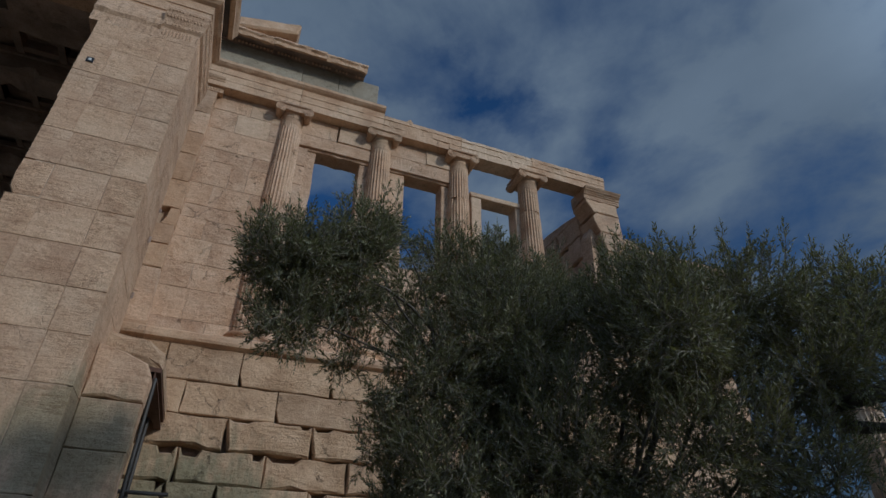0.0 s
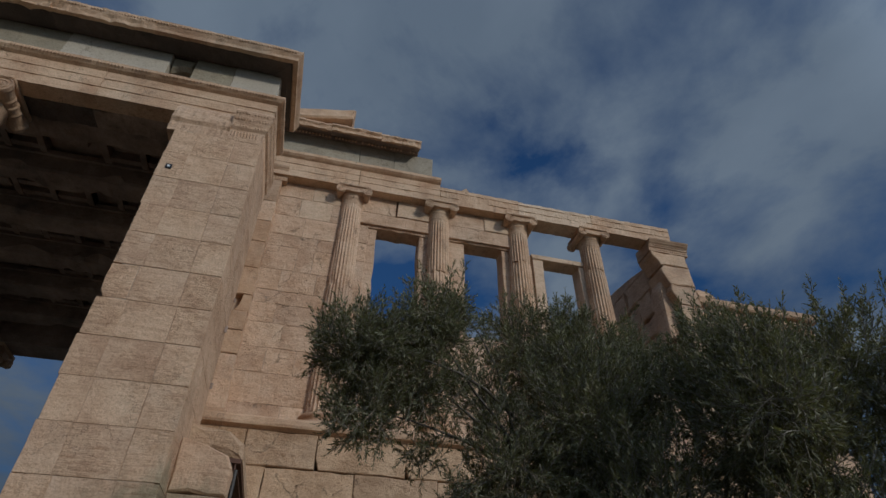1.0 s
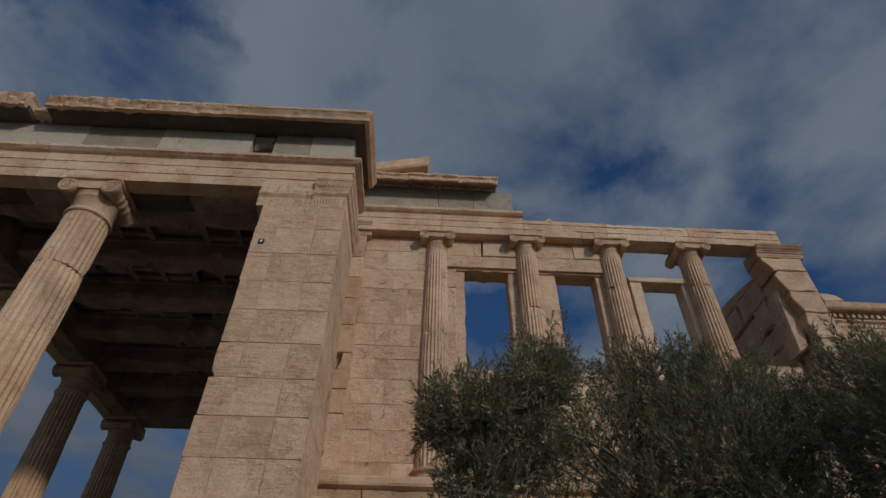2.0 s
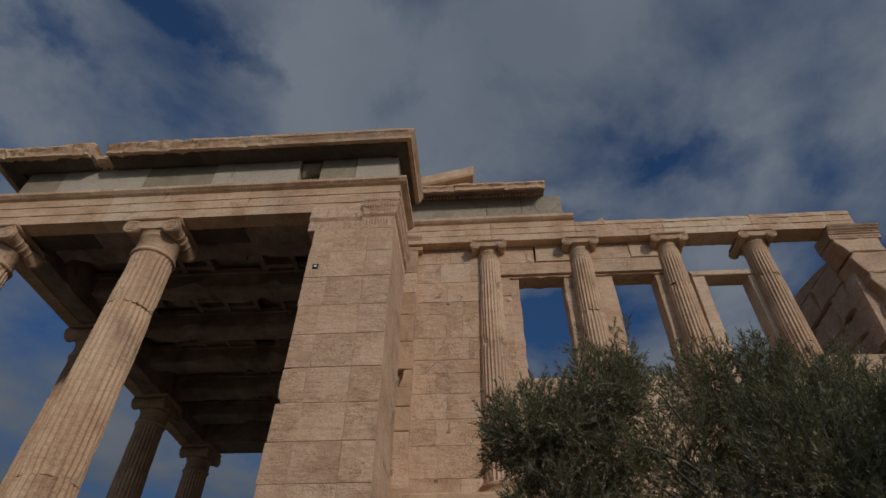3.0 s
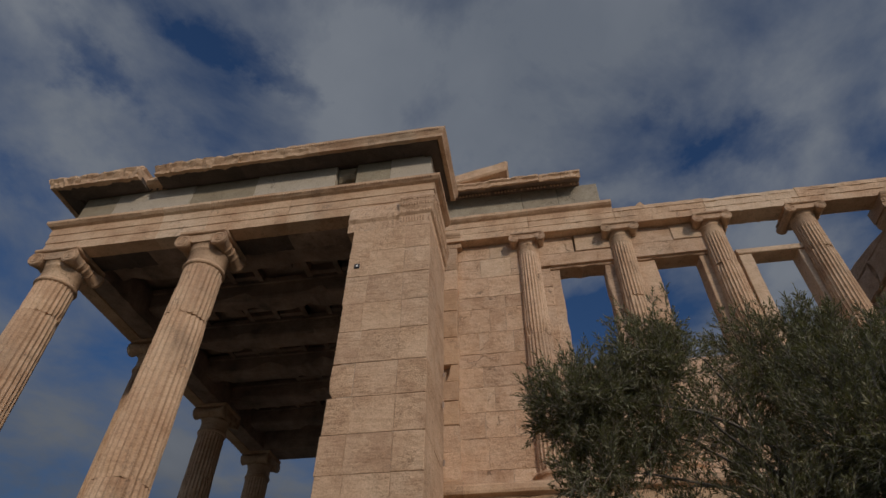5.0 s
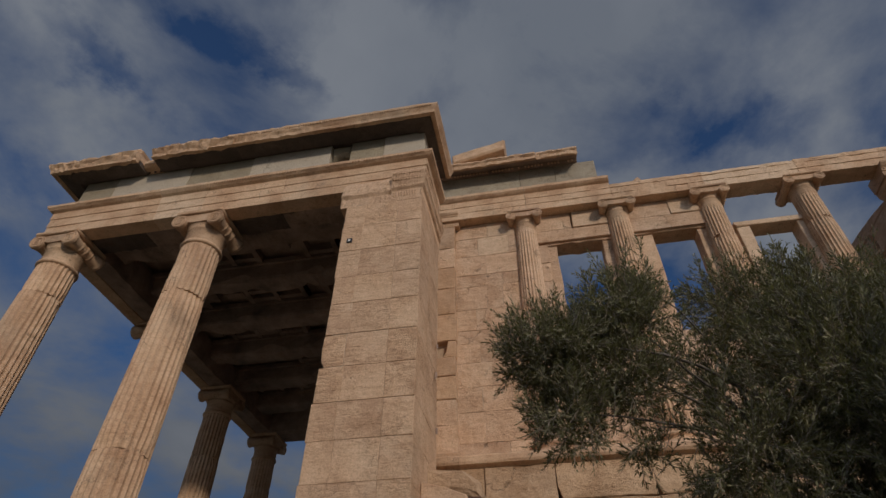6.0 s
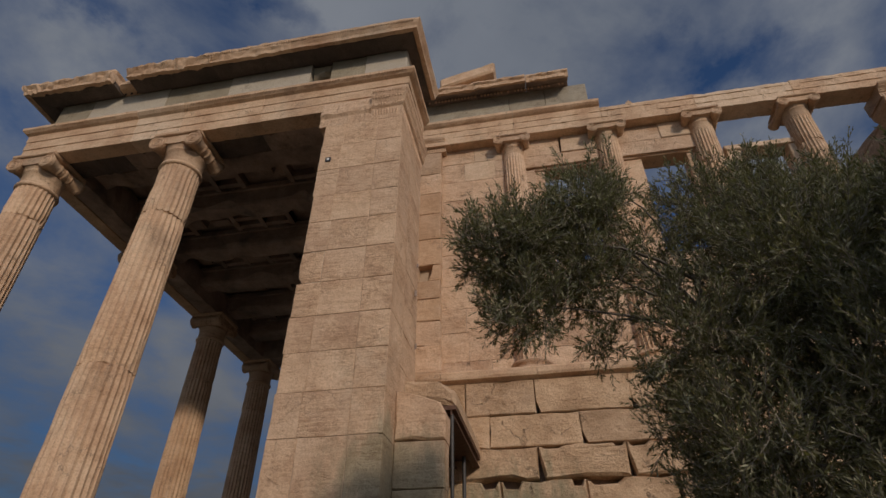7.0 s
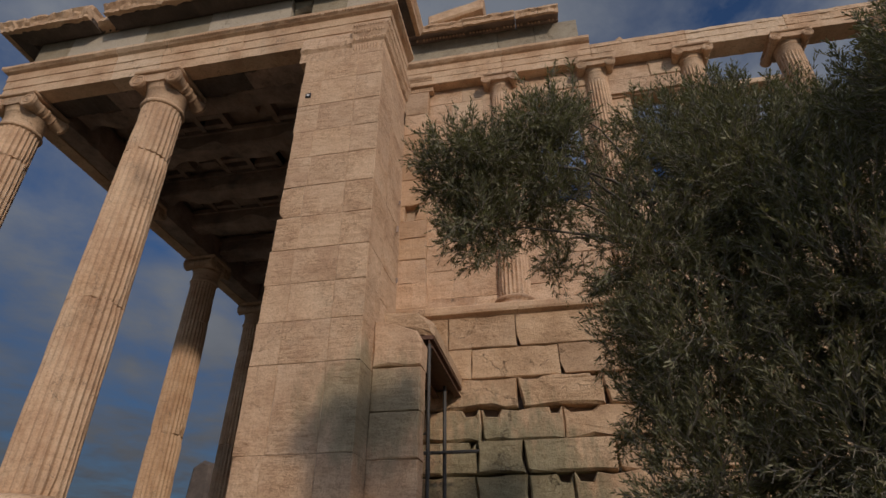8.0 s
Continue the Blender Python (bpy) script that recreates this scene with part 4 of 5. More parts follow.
scaff = thing("scaffold_pipes", "dark steel scaffold pipes propping the cover slab", "scaffold")
part("standard", tube([(-0.56, 9.72, 0.05), (-0.56, 9.72, 4.28)], 0.028), PIPE, scaff)
part("standard", tube([(-0.425, 8.0, 0.05), (-0.425, 8.0, 4.28)], 0.022), PIPE, scaff)
part("ledger", tube([(-1.15, 9.66, 3.29), (-0.05, 9.66, 3.29)], 0.026), PIPE, scaff)
part("coupler", tube([(-0.78, 9.62, 3.2), (-0.78, 9.62, 3.56), (-0.94, 9.66, 3.56)], 0.02), PIPE, scaff)
part("coupler", tube([(-0.78, 9.62, 2.95), (-0.78, 9.62, 3.3)], 0.03), PIPE, scaff)

# ---- side porch: floor, columns, wall ----
stylobate = thing("porch_platform", "stepped marble platform of the side porch", "platform", kind="structure")
for k, (g, z0, z1) in enumerate(((0.9, -0.2, 0.75), (0.6, 0.75, 1.25), (0.3, 1.25, 1.72), (0.0, 1.72, 2.17))):
    us = [-9.2 - g, -7.2, -5.2, -3.4, -2.44]
    courses(stylobate, [z0, z1], [us], 7.3 - g, 0.9, MARBLE)
    courses(stylobate, [z0, z1], [[8.2 - g, 10.0, 12.0, 14.0, 16.0, 17.8 + g]], -9.2 - g, 0.9, MARBLE, turn=NORTH)
part("floor", box(-8.4, -2.44, 8.1, 17.7, 1.5, 2.165), GREY, stylobate, "worn grey paving")

PORCH = [
    ((-5.5, 7.87), 0, [5.2, 8.0], "tall fluted marble column of the porch flank, patched drums"),
    ((-8.57, 7.87), 0, [5.0, 8.42], "tall fluted marble corner column with a chipped joint"),
    ((-8.45, 11.05), 90, [5.2, 8.1], "tall fluted marble column on the porch front"),
    ((-8.45, 14.22), 90, [4.9, 7.9], "tall fluted marble column, upper half in porch shade"),
    ((-8.45, 17.3), 90, [5.3, 8.2], "tall fluted corner column, dark in porch shade"),
    ((-5.5, 17.16), 180, [5.1, 8.0], "tall fluted marble column on the far flank"),
]
for k, (at, turn, beds, lab) in enumerate(PORCH):
    c = ionic_column(lab, "porch columns", at, 2.17, 9.82, 0.41, 0.345, 1.04, 0.86, beds, MARBLE, k + 11, cap_h=0.40, scroll=0.155)
    c.rotation_euler = (0, 0, radians(-turn))
    # a beaded necking band under the capital
    v, f = lathe([(0.345, 7.65 - 0.74), (0.375, 7.65 - 0.73), (0.385, 7.65 - 0.70), (0.375, 7.65 - 0.67), (0.345, 7.65 - 0.66)], 32)
    link("necking_band", v, f, MARBLE, c, "", (0, 0, 6.95), True)

wall_north = thing("wall_north", "plain ashlar wall behind the side porch", "wall", kind="structure")
part("core", box(-2.3, -1.70, 8.5, 24.0, -0.2, 11.4), WALL, wall_north)
part("upper_wall", box(-1.66, -1.2, 11.46, 24.0, 5.0, 12.6), WALL, wall_north)

# ---- side porch: entablature ----
ARCH = [(0.36, 9.82), (0.05, 9.82), (0.05, 10.03), (0.036, 10.033), (0.036, 10.24), (0.022, 10.243), (0.022, 10.42), (-0.04, 10.45), (-0.09, 10.5), (-0.09, 10.56), (0.36, 10.56)]
arch_p = thing("architrave", "three-banded marble architrave over the porch columns", "architrave", kind="structure")
shift_profile = lambda prof, d0: [(d + d0, z) for d, z in prof]
# west flank: corner, over the columns, to the pier
for k, (u0, u1, m0, m1, m) in enumerate(((-9.13, -6.55, 1, 0, MARBLE), (-6.55, -5.55, 0, 0, PALE), (-5.55, -3.9, 0, 0, MARBLE), (-3.9, -0.98, 0, 1, MARBLE))):
    moulding(shift_profile(ARCH, 7.45), u0 + (0 if m0 else 0.003), u1 - (0 if m1 else 0.003), m, arch_p, "architrave_block", steps=14, rough=0.009, mitre0=m0, mitre1=m1, seed=50 + k)
moulding(shift_profile(ARCH, -9.04), 7.36, 17.7, MARBLE, arch_p, "architrave_block", turn=NORTH, steps=30, rough=0.01, mitre0=1, seed=55)
moulding(shift_profile(ARCH, 1.07), 7.36, 8.68, MARBLE, arch_p, "architrave_block", turn=SOUTH, steps=10, rough=0.006, mitre0=1, seed=56)
# far beam in the dark stone, porch shade put into its colour
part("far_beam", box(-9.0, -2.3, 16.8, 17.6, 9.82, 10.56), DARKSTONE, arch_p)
# inner half of the beams: ragged crust, with porch shade added to the colour
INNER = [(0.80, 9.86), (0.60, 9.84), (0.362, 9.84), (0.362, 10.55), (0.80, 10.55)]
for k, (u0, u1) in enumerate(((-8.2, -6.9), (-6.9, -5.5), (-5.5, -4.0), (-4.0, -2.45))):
    moulding(shift_profile(INNER, 7.46), u0, u1, DARKSTONE if k % 2 else SHADE_CRUST, arch_p, "inner_beam", "dark inner beam, crust and shade in its colour", steps=26, rough=0.05, seed=150 + k)
moulding(shift_profile(INNER, -9.03), 8.2, 17.0, DARKSTONE, arch_p, "inner_beam", "dark inner beam, crust and shade in its colour", turn=NORTH, steps=40, rough=0.04, seed=156)
for a, b in ((-8.2, -7.0), (-5.4, -1.1)):
    ovals(arch_p, a, b, 7.365, 10.50, 0.055, 0.04, 0.055, MARBLE)
ovals(arch_p, 7.4, 8.66, 0.985, 10.50, 0.055, 0.04, 0.055, MARBLE, turn=SOUTH)

frieze_p = thing("frieze", "patchwork frieze of grey, olive and new white slabs", "frieze", kind="structure")
for u0, u1, m, y in ((-8.78, -8.0, OLIVE, 7.6), (-8.0, -6.25, WHITE, 7.6), (-6.25, -4.85, OLIVE, 7.61), (-4.85, -3.14, WHITE, 7.59), (-2.72, -2.02, OLIVE, 7.61), (-2.02, -1.2, WHITE, 7.595)):
    slab(rect(u0, u1, 10.56, 11.44, 0.003), y, 0.4, m, frieze_p, "frieze_slab", jit=0.003, edge=0.006)
slab([(-3.14, 10.56), (-2.74, 10.56), (-2.74, 10.86), (-2.95, 11.0), (-3.14, 10.9)], 7.68, 0.3, DARKSTONE, frieze_p, "broken_slab", edge=0.05, jit=0.02)
slab(rect(-3.14, -2.72, 10.56, 11.44), 7.86, 0.2, DARKSTONE, frieze_p, "backing_stone")
slab([(-3.14, 11.05), (-2.9, 11.2), (-2.74, 11.16), (-2.74, 11.44), (-3.14, 11.44)], 7.66, 0.3, OLIVE, frieze_p, "broken_slab", edge=0.05, jit=0.02)
for u0, u1, m in ((7.62, 8.66, WHITE),):
    slab(rect(u0, u1, 10.56, 11.44, 0.003), 1.2, 0.4, m, frieze_p, "frieze_slab", turn=SOUTH, jit=0.003)
slab(rect(7.62, 17.5, 10.56, 11.44, 0.003), -8.78, 0.4, GREY, frieze_p, "frieze_slab", turn=NORTH)

CORN = [(0.13, 11.50), (0.11, 11.42), (0.09, 11.38), (0.01, 11.38), (0.0, 11.45), (-0.03, 11.50), (-0.06, 11.56), (-0.06, 11.61), (0.1, 11.65), (1.2, 11.68), (1.2, 11.50)]
# separate soffit strips: some crust, mostly the eave's shade given as dark colour
SOFFIT = [(1.2, 11.44), (0.45, 11.44), (0.43, 11.395), (0.30, 11.39), (0.112, 11.40), (0.11, 11.497), (1.2, 11.497)]
corn_p = thing("cornice", "deep projecting marble cornice over the porch, its soffit darkened in colour", "cornice", kind="structure")
for k, (u0, u1, m0, m1, rg) in enumerate(((-9.42, -7.32, 1, 0, 0.05), (-6.95, -5.1, 0, 0, 0.05), (-5.1, -3.4, 0, 0, 0.03), (-3.4, -0.84, 0, 1, 0.014))):
    moulding(shift_profile(CORN, 7.12), u0, u1, MARBLE, corn_p, "cornice_block", steps=34, rough=rg, mitre0=m0, mitre1=m1, seed=60 + k)
    moulding(shift_profile(SOFFIT, 7.12), u0 + (0.17 if m0 else 0), u1 - (0.17 if m1 else 0), SHADE_CRUST, corn_p, "soffit", "dark soffit, crust and shade in its colour", steps=20, rough=0.012, mitre0=m0, mitre1=m1, seed=160 + k)
slab([(-8.3, 11.60), (-7.34, 11.60), (-7.30, 11.74), (-7.42, 11.84), (-7.75, 11.82), (-7.95, 11.70), (-8.3, 11.66)], 7.12, 0.6, MARBLE, corn_p, "broken_cornice", edge=0.06, jit=0.03, rag=0.04)
slab([(-7.32, 11.42), (-6.97, 11.42), (-6.97, 11.52), (-7.10, 11.60), (-7.32, 11.56)], 7.34, 0.6, MARBLE, corn_p, "broken_cornice", edge=0.06, jit=0.03)
moulding(shift_profile(CORN, 0.90), 7.06, 8.85, MARBLE, corn_p, "cornice_block", turn=SOUTH, steps=12, rough=0.008, mitre0=1, seed=66)
moulding(shift_profile(SOFFIT, 0.90), 7.23, 8.84, SHADE_CRUST, corn_p, "soffit", "dark soffit, crust and shade in its colour", turn=SOUTH, steps=12, rough=0.01, mitre0=1, seed=166)
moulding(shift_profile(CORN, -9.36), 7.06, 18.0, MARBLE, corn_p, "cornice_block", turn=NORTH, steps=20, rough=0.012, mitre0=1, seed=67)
moulding(shift_profile(SOFFIT, -9.36), 7.23, 18.0, SHADE_CRUST, corn_p, "soffit", "dark soffit, crust and shade in its colour", turn=NORTH, steps=20, rough=0.012, mitre0=1, seed=167)
ovals(corn_p, -9.3, -8.0, 7.075, 11.55, 0.05, 0.036, 0.05, MARBLE)
ovals(corn_p, -5.2, -0.9, 7.065, 11.55, 0.05, 0.036, 0.05, MARBLE)
# dentils under the eave share the shade-darkened colour
ovals(corn_p, -8.7, -1.25, 7.55, 11.42, 0.07, 0.05, 0.07, SHADE_CRUST, name="dentil_row")

# coffered ceiling of the porch, one mesh; its dark stone holds part of the shade
def make_ceiling():
    bm = bmesh.new()
    def add(x0, x1, y0, y1, z0, z1):
        bmesh.ops.create_cube(bm, size=1, matrix=Matrix.Translation(((x0 + x1) / 2, (y0 + y1) / 2, (z0 + z1) / 2)) @ Matrix.Diagonal((x1 - x0, y1 - y0, z1 - z0, 1)))
    add(-8.6, -1.7, 8.1, 17.3, 10.78, 11.4)
    r = random.Random(5)

    def beam(y, half, z0, z1, seed):
        """A long marble beam whose lower edges are broken away in places."""
        rings, n = [], 44
        for k in range(n + 1):
            x = -8.35 + 6.05 * k / n
            b = [max(0.0, noise.noise(Vector((x * 1.3, q * 3.1, seed))) + 0.35 * noise.noise(Vector((x * 5.0, q * 2.0, seed)))) for q in (0, 1)]
            ring = [(-half, z1), (-half, z0 + 0.05 + 0.34 * b[0]), (-half + 0.03 + 0.26 * b[0], z0 + 0.12 * b[0]), (half - 0.03 - 0.26 * b[1], z0 + 0.12 * b[1]), (half, z0 + 0.05 + 0.34 * b[1]), (half, z1)]
            rings.append([bm.verts.new((x, y + d, min(z, z1))) for d, z in ring])
        for p, q in zip(rings, rings[1:]):
            for a in range(5):
                bm.faces.new((p[a], p[a + 1], q[a + 1], q[a]))

    beams = [8.75, 10.2, 11.65, 13.1, 14.55, 16.0]
    for k, y in enumerate(beams):
        beam(y, 0.27, 10.14, 10.64, k * 2.7 + 1)
        add(-8.3, -2.3, y - 0.33, y + 0.33, 10.54, 10.66)
    # coffer slabs between the beams, some fallen, some left with ragged ribs
    for y0, y1 in zip(beams, beams[1:]):
        x = -8.1
        while x < -2.5:
            w = r.uniform(0.55, 0.72)
            if r.random() < 0.62:
                lift = r.uniform(0.0, 0.05)
                for q in (0.0, 1.0):
                    add(x + q * w - 0.06, x + q * w + 0.06, y0 + 0.3, y1 - 0.3, 10.55 + lift, 10.78)
                for q in (0.3, 0.5, 0.7):
                    if r.random() < 0.7:
                        yy = y0 + (y1 - y0) * q
                        add(x + 0.06, x + w - 0.06, yy - 0.06, yy + 0.06, 10.57 + lift, 10.78)
            elif r.random() < 0.6:
                yy = r.uniform(y0 + 0.35, y1 - 0.7)
                add(x, x + w * r.uniform(0.4, 0.9), yy, yy + r.uniform(0.2, 0.5), 10.58, 10.78)
            x += w
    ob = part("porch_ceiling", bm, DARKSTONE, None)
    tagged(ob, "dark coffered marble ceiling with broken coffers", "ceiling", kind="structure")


make_ceiling()

# ---- the small south porch behind the tree ----
south_porch = thing("small_porch", "small marble porch with a dentil cornice on a high podium", "porch", kind="structure")
part("podium", box(9.6, 12.9, 11.3, 16.0, -0.1, 6.8), MARBLE, south_porch)
P_ENT = [(12.0, 9.55), (11.22, 9.55), (11.22, 9.75), (11.2, 9.76), (11.2, 9.96), (11.18, 9.97), (11.18, 10.06), (11.12, 10.1), (11.12, 10.14), (11.24, 10.15), (11.24, 10.28), (10.96, 10.30), (10.92, 10.34), (10.90, 10.48), (11.3, 10.58), (12.0, 10.58)]
for k, (u0, u1) in enumerate(((9.62, 10.7), (10.7, 11.9), (11.9, 13.2))):
    moulding(P_ENT, u0, u1, MARBLE, south_porch, "entablature_block", steps=12, rough=0.018, seed=80 + k)
u = 9.66
while u < 13.1:
    part("dentil", box(u, u + 0.085, 11.08, 11.26, 10.16, 10.27), MARBLE, south_porch)
    u += 0.15
slab([(9.66, 10.54), (10.25, 10.56), (10.1, 10.76), (9.85, 10.84), (9.64, 10.72)], 11.0, 0.7, MARBLE, south_porch, "broken_crown", edge=0.05, jit=0.03, rag=0.04)
part("roof", box(9.62, 13.2, 12.0, 16.0, 10.0, 10.57), MARBLE, south_porch)
for x, y in ((10.1, 11.7), (12.7, 11.7), (12.7, 13.2), (12.7, 14.7)):
    st = thing("statue_support", "plain draped marble figure serving as a column", "statue", "porch figures", at=(x, y, 6.8))
    v, f = lathe([(0.34, 0), (0.32, 0.3), (0.29, 0.8), (0.30, 1.2), (0.26, 1.5), (0.31, 1.85), (0.2, 2.05), (0.15, 2.12), (0.18, 2.3), (0.2, 2.45), (0.3, 2.6), (0.36, 2.75)], 24)
    me_ob = link("figure", v, f, MARBLE, st, "", None, True)

# ---- far things ----
far_col = thing("temple_column", "distant fluted marble temple column with unfluted scars", "column", at=(31.0, 19.9, 0.0))
for k in range(8):
    z0, z1 = 1.0 + k * 1.42, 1.0 + (k + 1) * 1.42 - 0.01
    rad = lambda z: 0.98 - 0.2 * (z / 12.4) ** 1.3
    v, f = drum(rad(z0), rad(z1), z0, z1, 20, 4, 90 + k, chips=0.05)
    link("drum", v, f, MARBLE if k % 3 else PALE, far_col, "", (0, 0, (z0 + z1) / 2))
part("step", box(-1.6, 1.6, -1.6, 1.6, -0.6, 1.0), MARBLE, far_col)
for k, (za, zb) in enumerate(((12.2, 11.7), (11.3, 11.2))):
    cb = thing("cable", "thin dark cable strung beside the far column", "cable", "guy cables")
    part("wire", tube([(31.6, 19.6, za), (40.0, 14.0, zb + 1.0)], 0.03, 5), CABLE, cb)

ruin = thing("ruined_wall", "low dark rubble wall beyond the porch", "wall", kind="structure")
for k in range(28):
    x = -27.5 + (k % 14) * 1.1 + rng.uniform(-0.2, 0.2)
    z0 = 0.3 + (k // 14) * 3.6
    h = 3.8 + (k // 14) * (rng.uniform(-0.7, 0.6) + (0.6 if -21.3 < x < -19 else -1.6))
    slab([(x, z0), (x + 1.55, z0), (x + 1.5, z0 + h * 0.95), (x + 0.9, z0 + h), (x + 0.1, z0 + h * 0.9)], 34 + rng.uniform(-0.3, 0.3), 1.2, SHADE_CRUST, ruin, edge=0.15, jit=0.12)


# ---- olive tree ----
def limb(points, radii, seg=8):
    v, f = [], []
    for k, (p, r) in enumerate(zip(points, radii)):
        p = Vector(p)
        d = (Vector(points[min(k + 1, len(points) - 1)]) - Vector(points[max(k - 1, 0)])).normalized()
        a = d.orthogonal().normalized()
        b = d.cross(a)
        for s in range(seg):
            t = 2 * math.pi * s / seg
            rr = r * (1 + 0.18 * math.sin(3 * t + k * 0.9) + 0.1 * noise.noise(Vector((k * 0.7, s * 1.1, r * 9))))
            v.append(p + (a * math.cos(t) + b * math.sin(t)) * rr)
    for k in range(len(points) - 1):
        for s in range(seg):
            a, b = k * seg + s, k * seg + (s + 1) % seg
            f.append((a, b, b + seg, a + seg))
    f.append(tuple(range(seg))[::-1])
    f.append(tuple(range((len(points) - 1) * seg, len(points) * seg)))
    return v, f


# clumps of foliage: centre, radii, number of sprays
CLUMPS = [
    ((0.63, 4.55, 4.20), (0.44, 0.45, 0.36), 480),
    ((1.20, 4.7, 4.55), (0.40, 0.45, 0.36), 440),
    ((0.70, 4.6, 3.74), (0.33, 0.4, 0.32), 210),
    ((1.12, 4.75, 4.05), (0.36, 0.4, 0.36), 240),
    ((1.22, 4.9, 3.62), (0.22, 0.3, 0.26), 45),
    ((1.43, 4.75, 4.84), (0.14, 0.25, 0.2), 60),
    ((3.5, 5.5, 4.98), (0.5, 0.5, 0.32), 330),
    ((1.62, 4.9, 3.05), (0.28, 0.4, 0.40), 140),
    ((1.70, 4.8, 2.5), (0.32, 0.4, 0.42), 160),
    ((1.68, 4.95, 4.10), (0.36, 0.5, 0.46), 180),
    ((2.28, 5.15, 4.78), (0.52, 0.5, 0.52), 520),
    ((2.78, 5.1, 4.70), (0.50, 0.45, 0.50), 500),
    ((1.75, 4.7, 3.45), (0.42, 0.6, 0.50), 330),
    ((1.90, 4.6, 2.75), (0.48, 0.6, 0.52), 330),
    ((2.45, 4.6, 3.86), (0.66, 0.6, 0.66), 780),
    ((2.5, 5.35, 4.15), (0.6, 0.35, 0.5), 320),
    ((2.70, 4.3, 2.95), (0.68, 0.7, 0.75), 700),
    ((3.62, 4.3, 4.40), (0.46, 0.55, 0.50), 520),
    ((3.35, 3.8, 3.65), (0.66, 0.6, 0.68), 760),
    ((3.45, 3.6, 2.9), (0.62, 0.6, 0.7), 520),
    ((4.05, 3.6, 4.02), (0.62, 0.6, 0.52), 600),
    ((4.25, 3.2, 3.40), (0.54, 0.5, 0.50), 400),
    ((4.75, 3.2, 3.93), (0.56, 0.5, 0.46), 420),
    ((4.0, 3.4, 2.7), (0.44, 0.5, 0.6), 300),
    ((2.7, 5.2, 2.7), (0.7, 0.5, 0.8), 420),
    ((3.5, 5.0, 2.7), (0.7, 0.5, 0.8), 420),
    ((2.3, 5.0, 3.3), (0.5, 0.4, 0.6), 300),
    ((2.8, 4.7, 1.75), (0.7, 0.5, 0.5), 320),
    ((2.2, 4.8, 2.1), (0.45, 0.4, 0.5), 240),
    ((5.2, 3.6, 3.95), (0.52, 0.6, 0.42), 340),
    ((4.2, 4.6, 3.8), (0.8, 0.7, 0.7), 420),
    ((3.3, 5.2, 3.7), (0.9, 0.7, 0.8), 420),
    ((3.12, 4.85, 4.3), (0.46, 0.45, 0.42), 380),
    ((1.80, 4.45, 2.05), (0.42, 0.5, 0.5), 240),
    ((2.45, 4.2, 2.15), (0.5, 0.5, 0.5), 380),
    ((3.15, 3.9, 2.2), (0.5, 0.5, 0.5), 360),
    ((2.1, 4.25, 1.5), (0.5, 0.45, 0.4), 200),
    ((3.0, 3.3, 3.55), (0.34, 0.4, 0.5), 220),
    ((3.2, 3.5, 4.0), (0.22, 0.3, 0.28), 130),
    # unseen clumps off to the right, added to shade the crown
    ((4.95, 2.0, 3.3), (0.4, 0.4, 0.5), 330),
    ((4.6, 1.65, 2.8), (0.38, 0.3, 0.5), 300),
    ((5.4, 2.1, 2.6), (0.4, 0.4, 0.5), 240),
]


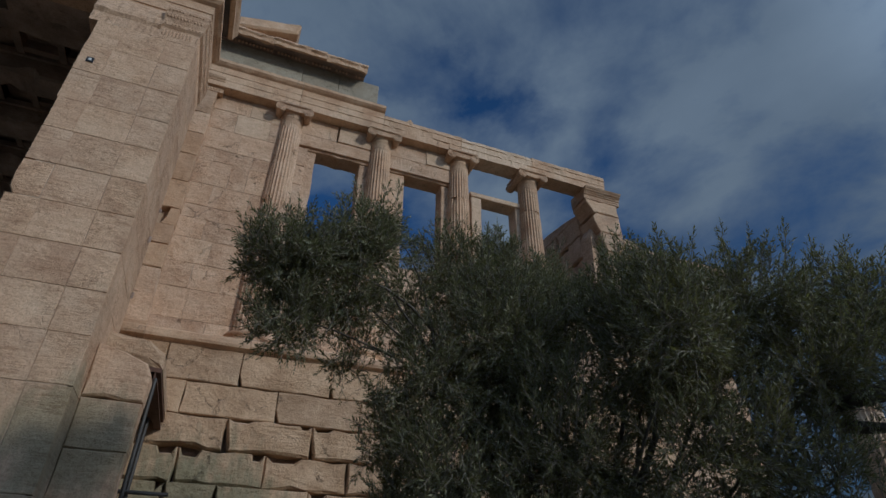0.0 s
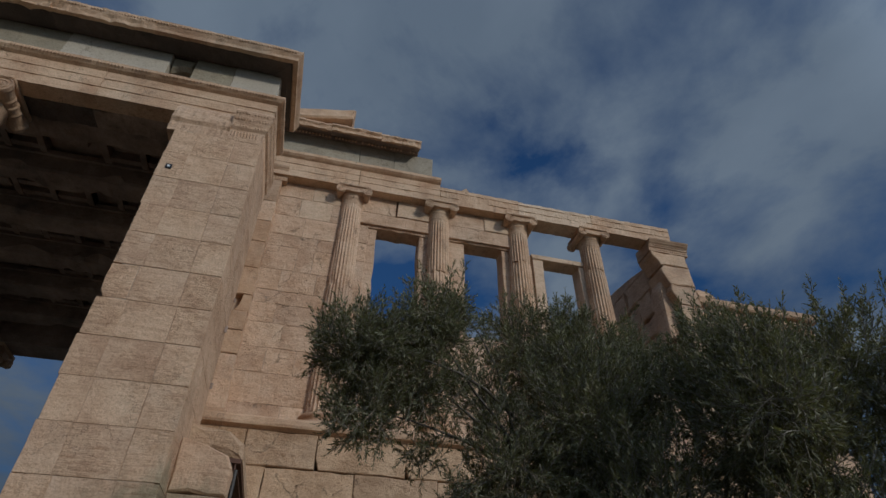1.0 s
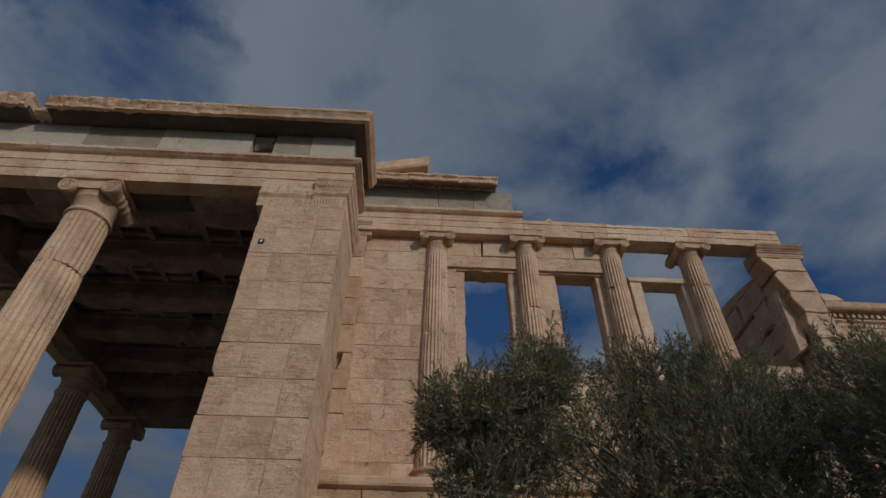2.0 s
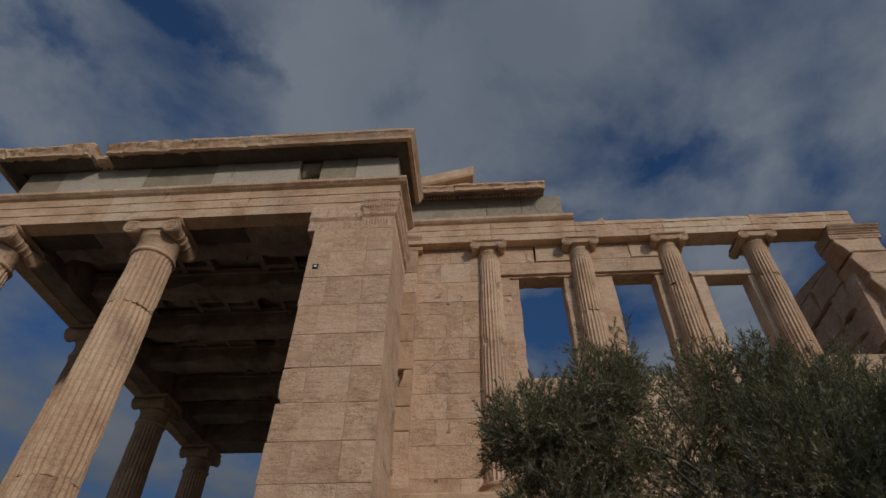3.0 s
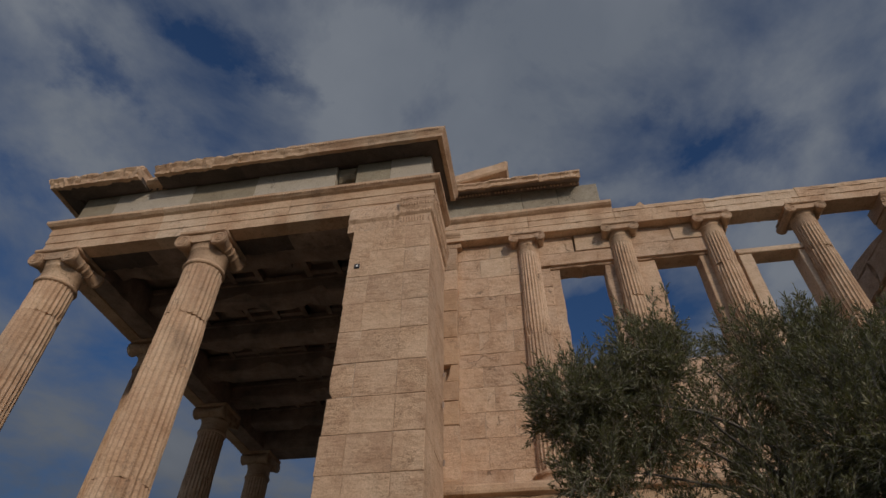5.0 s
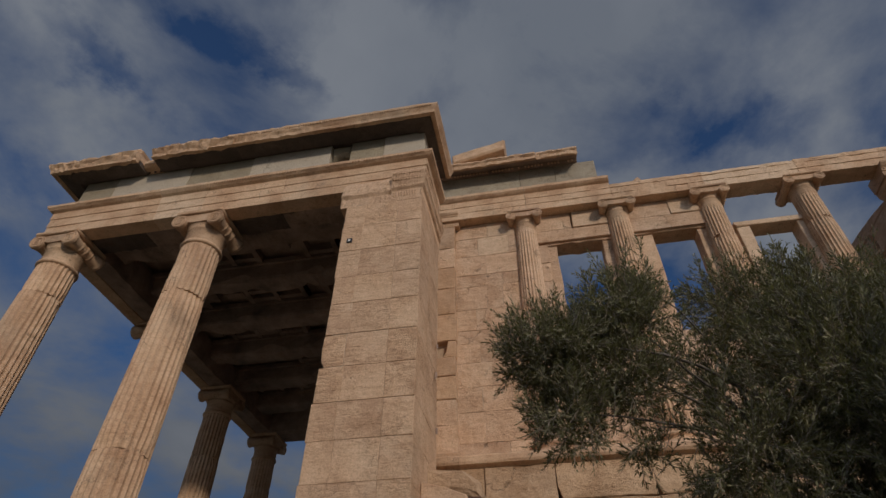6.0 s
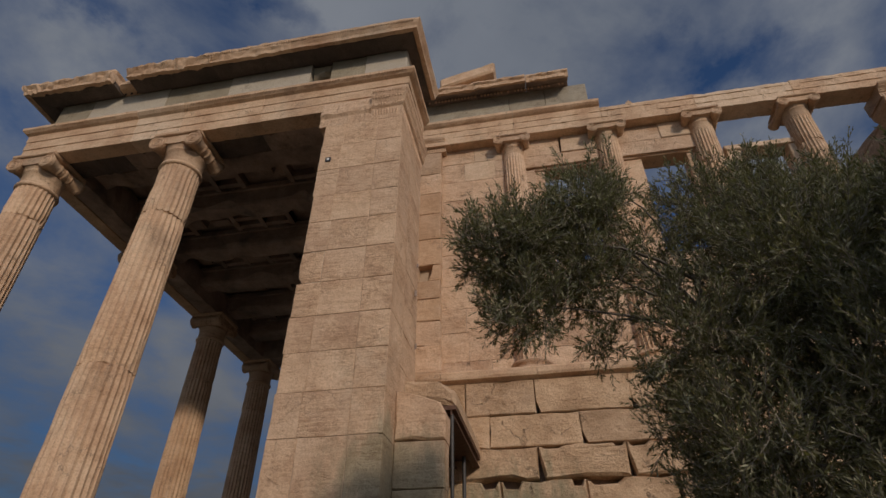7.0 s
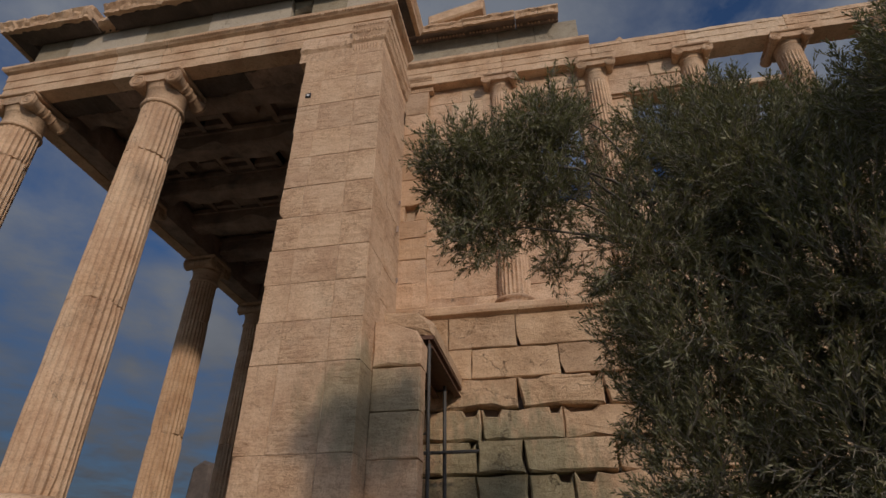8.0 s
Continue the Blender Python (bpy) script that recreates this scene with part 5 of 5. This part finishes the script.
def make_tree():
    tree = thing("olive_tree", "broad olive tree with dense grey-green narrow leaves", "tree", at=(0, 0, 0))
    v, f = limb([(3.0, 4.7, -0.1), (2.98, 4.66, 0.3), (3.05, 4.6, 0.8), (3.0, 4.6, 1.35), (2.95, 4.6, 1.7)], [0.36, 0.27, 0.23, 0.22, 0.17], 14)
    link("trunk", v, f, BARK, tree, "gnarled grey trunk", (3, 4.6, 0.8), True)
    r = random.Random(23)
    for c, rad, n in CLUMPS:
        c = Vector(c)
        s = Vector((3.0, 4.6, 1.3 + r.uniform(0, 0.5)))
        if c.x < 1.5:
            s = Vector((1.9, 4.75, 3.6 + r.uniform(-0.2, 0.3)))
        # bough that carries the unseen shading clumps
        if c.y < 2.5:
            s = Vector((4.25, 3.3, 3.1 + r.uniform(-0.1, 0.1)))
        m = s.lerp(c, 0.5) + Vector((r.uniform(-0.15, 0.15), r.uniform(-0.15, 0.15), r.uniform(-0.1, 0.15)))
        pts = [s, s.lerp(m, 0.5) + Vector((r.uniform(-.05, .05), r.uniform(-.05, .05), 0.05)), m, m.lerp(c, 0.5) + Vector((r.uniform(-.06, .06), r.uniform(-.06, .06), 0.04)), c]
        v, f = limb(pts, [0.042, 0.028, 0.016, 0.008, 0.004] if c.x >= 1.5 else [0.013, 0.011, 0.009, 0.006, 0.003], 7)
        link("limb", v, f, BARK, tree, "", m, True)
    lv, lf, tv, tf = [], [], [], []

    def stick(p, q, rad):
        d = (q - p).normalized()
        e1 = d.orthogonal().normalized() * rad
        e2 = d.cross(e1)
        o = len(tv)
        tv.extend([p + e1, p - e1 * .5 + e2, p - e1 * .5 - e2, q + e1 * .7, q - e1 * .35 + e2 * .7, q - e1 * .35 - e2 * .7])
        tf.extend([(o, o + 1, o + 4, o + 3), (o + 1, o + 2, o + 5, o + 4), (o + 2, o, o + 3, o + 5)])

    def spray(p, d, length):
        """A leafy shoot: pairs of narrow leaves, each pair turned a quarter, leaning forward along the stem."""
        side = d.orthogonal().normalized()
        side.rotate(Matrix.Rotation(r.uniform(0, 6.28), 3, d))
        sag = Vector((0, 0, -r.uniform(-0.02, 0.05)))
        steps = max(3, int(length / 0.019))
        start = p
        for k in range(steps):
            a = k / steps
            d = (d + sag).normalized()
            p = p + d * 0.019
            side = side.cross(d)
            if side.length < 1e-3:
                side = d.orthogonal()
            side.normalize()
            for sg in (1, -1):
                if r.random() < 0.14:
                    continue
                ld = (d * r.uniform(0.75, 1.2) + side * sg * r.uniform(0.4, 0.8)).normalized()
                ll = r.uniform(0.036, 0.058) * (1 - 0.35 * a)
                w = ll * r.uniform(0.10, 0.135)
                up = ld.cross(d)
                if up.length < 1e-3:
                    up = ld.orthogonal()
                up.normalize()
                up.rotate(Matrix.Rotation(r.uniform(-0.8, 0.8), 3, ld))
                o = len(lv)
                lv.extend([p, p + ld * ll * 0.45 + up * w, p + ld * ll, p + ld * ll * 0.45 - up * w])
                lf.append((o, o + 1, o + 2, o + 3))
        stick(start, p, 0.0019)

    for c, rad, n in CLUMPS:
        c = Vector(c)
        for i in range(int(n * 0.42)):
            q = Vector((r.gauss(0, 1), r.gauss(0, 1), r.gauss(0, 1))).normalized()
            reach = r.uniform(0.72, 1.04) if r.random() < 0.72 else r.uniform(0.3, 0.75)
            lump = 1.0 + 0.22 * noise.noise(Vector((q.x * 2.3, q.y * 2.3, q.z * 2.3 + c.x * 5)))
            tip = c + Vector((q.x * rad[0], q.y * rad[1], q.z * rad[2])) * reach * lump
            lift = 0.75 if q.z > -0.25 else -0.15
            g = (Vector((q.x, q.y, q.z * 0.6)) * 0.8 + Vector((r.gauss(0, .22), r.gauss(0, .22), lift + r.gauss(0, .25)))).normalized()
            length = r.uniform(0.16, 0.30)
            if q.z > 0.5 and r.random() < 0.17:
                tip += Vector((r.gauss(0, .03), r.gauss(0, .03), r.uniform(0.08, 0.26)))
                length += 0.14
            base = tip - g * length
            bend = Vector((r.gauss(0, .03), r.gauss(0, .03), r.gauss(0, .02)))
            side = g.orthogonal().normalized()
            side.rotate(Matrix.Rotation(r.uniform(0, 6.28), 3, g))
            prev = base
            count = int(length / 0.026)
            for k in range(count):
                a = (k + 1) / count
                p = base.lerp(tip, a) + bend * math.sin(a * 3.14)
                stick(prev, p, 0.0034 - 0.0014 * a)
                prev = p
                side.rotate(Matrix.Rotation(2.4, 3, g))
                out = (g * r.uniform(0.7, 1.1) + side * r.uniform(0.45, 0.8) + Vector((0, 0, 0.12))).normalized()
                spray(p, out, r.uniform(0.06, 0.125) * (1.15 - 0.45 * a))
            spray(tip, g, r.uniform(0.08, 0.13))
    crown = link("crown", lv, lf, LEAF, tree, "narrow silvery olive leaves in dense sprays")
    tagged(crown, kind="stuff")
    tw = link("twig_mass", tv, tf, TWIG, tree, "thin pale twigs")
    tagged(tw, kind="stuff")


make_tree()
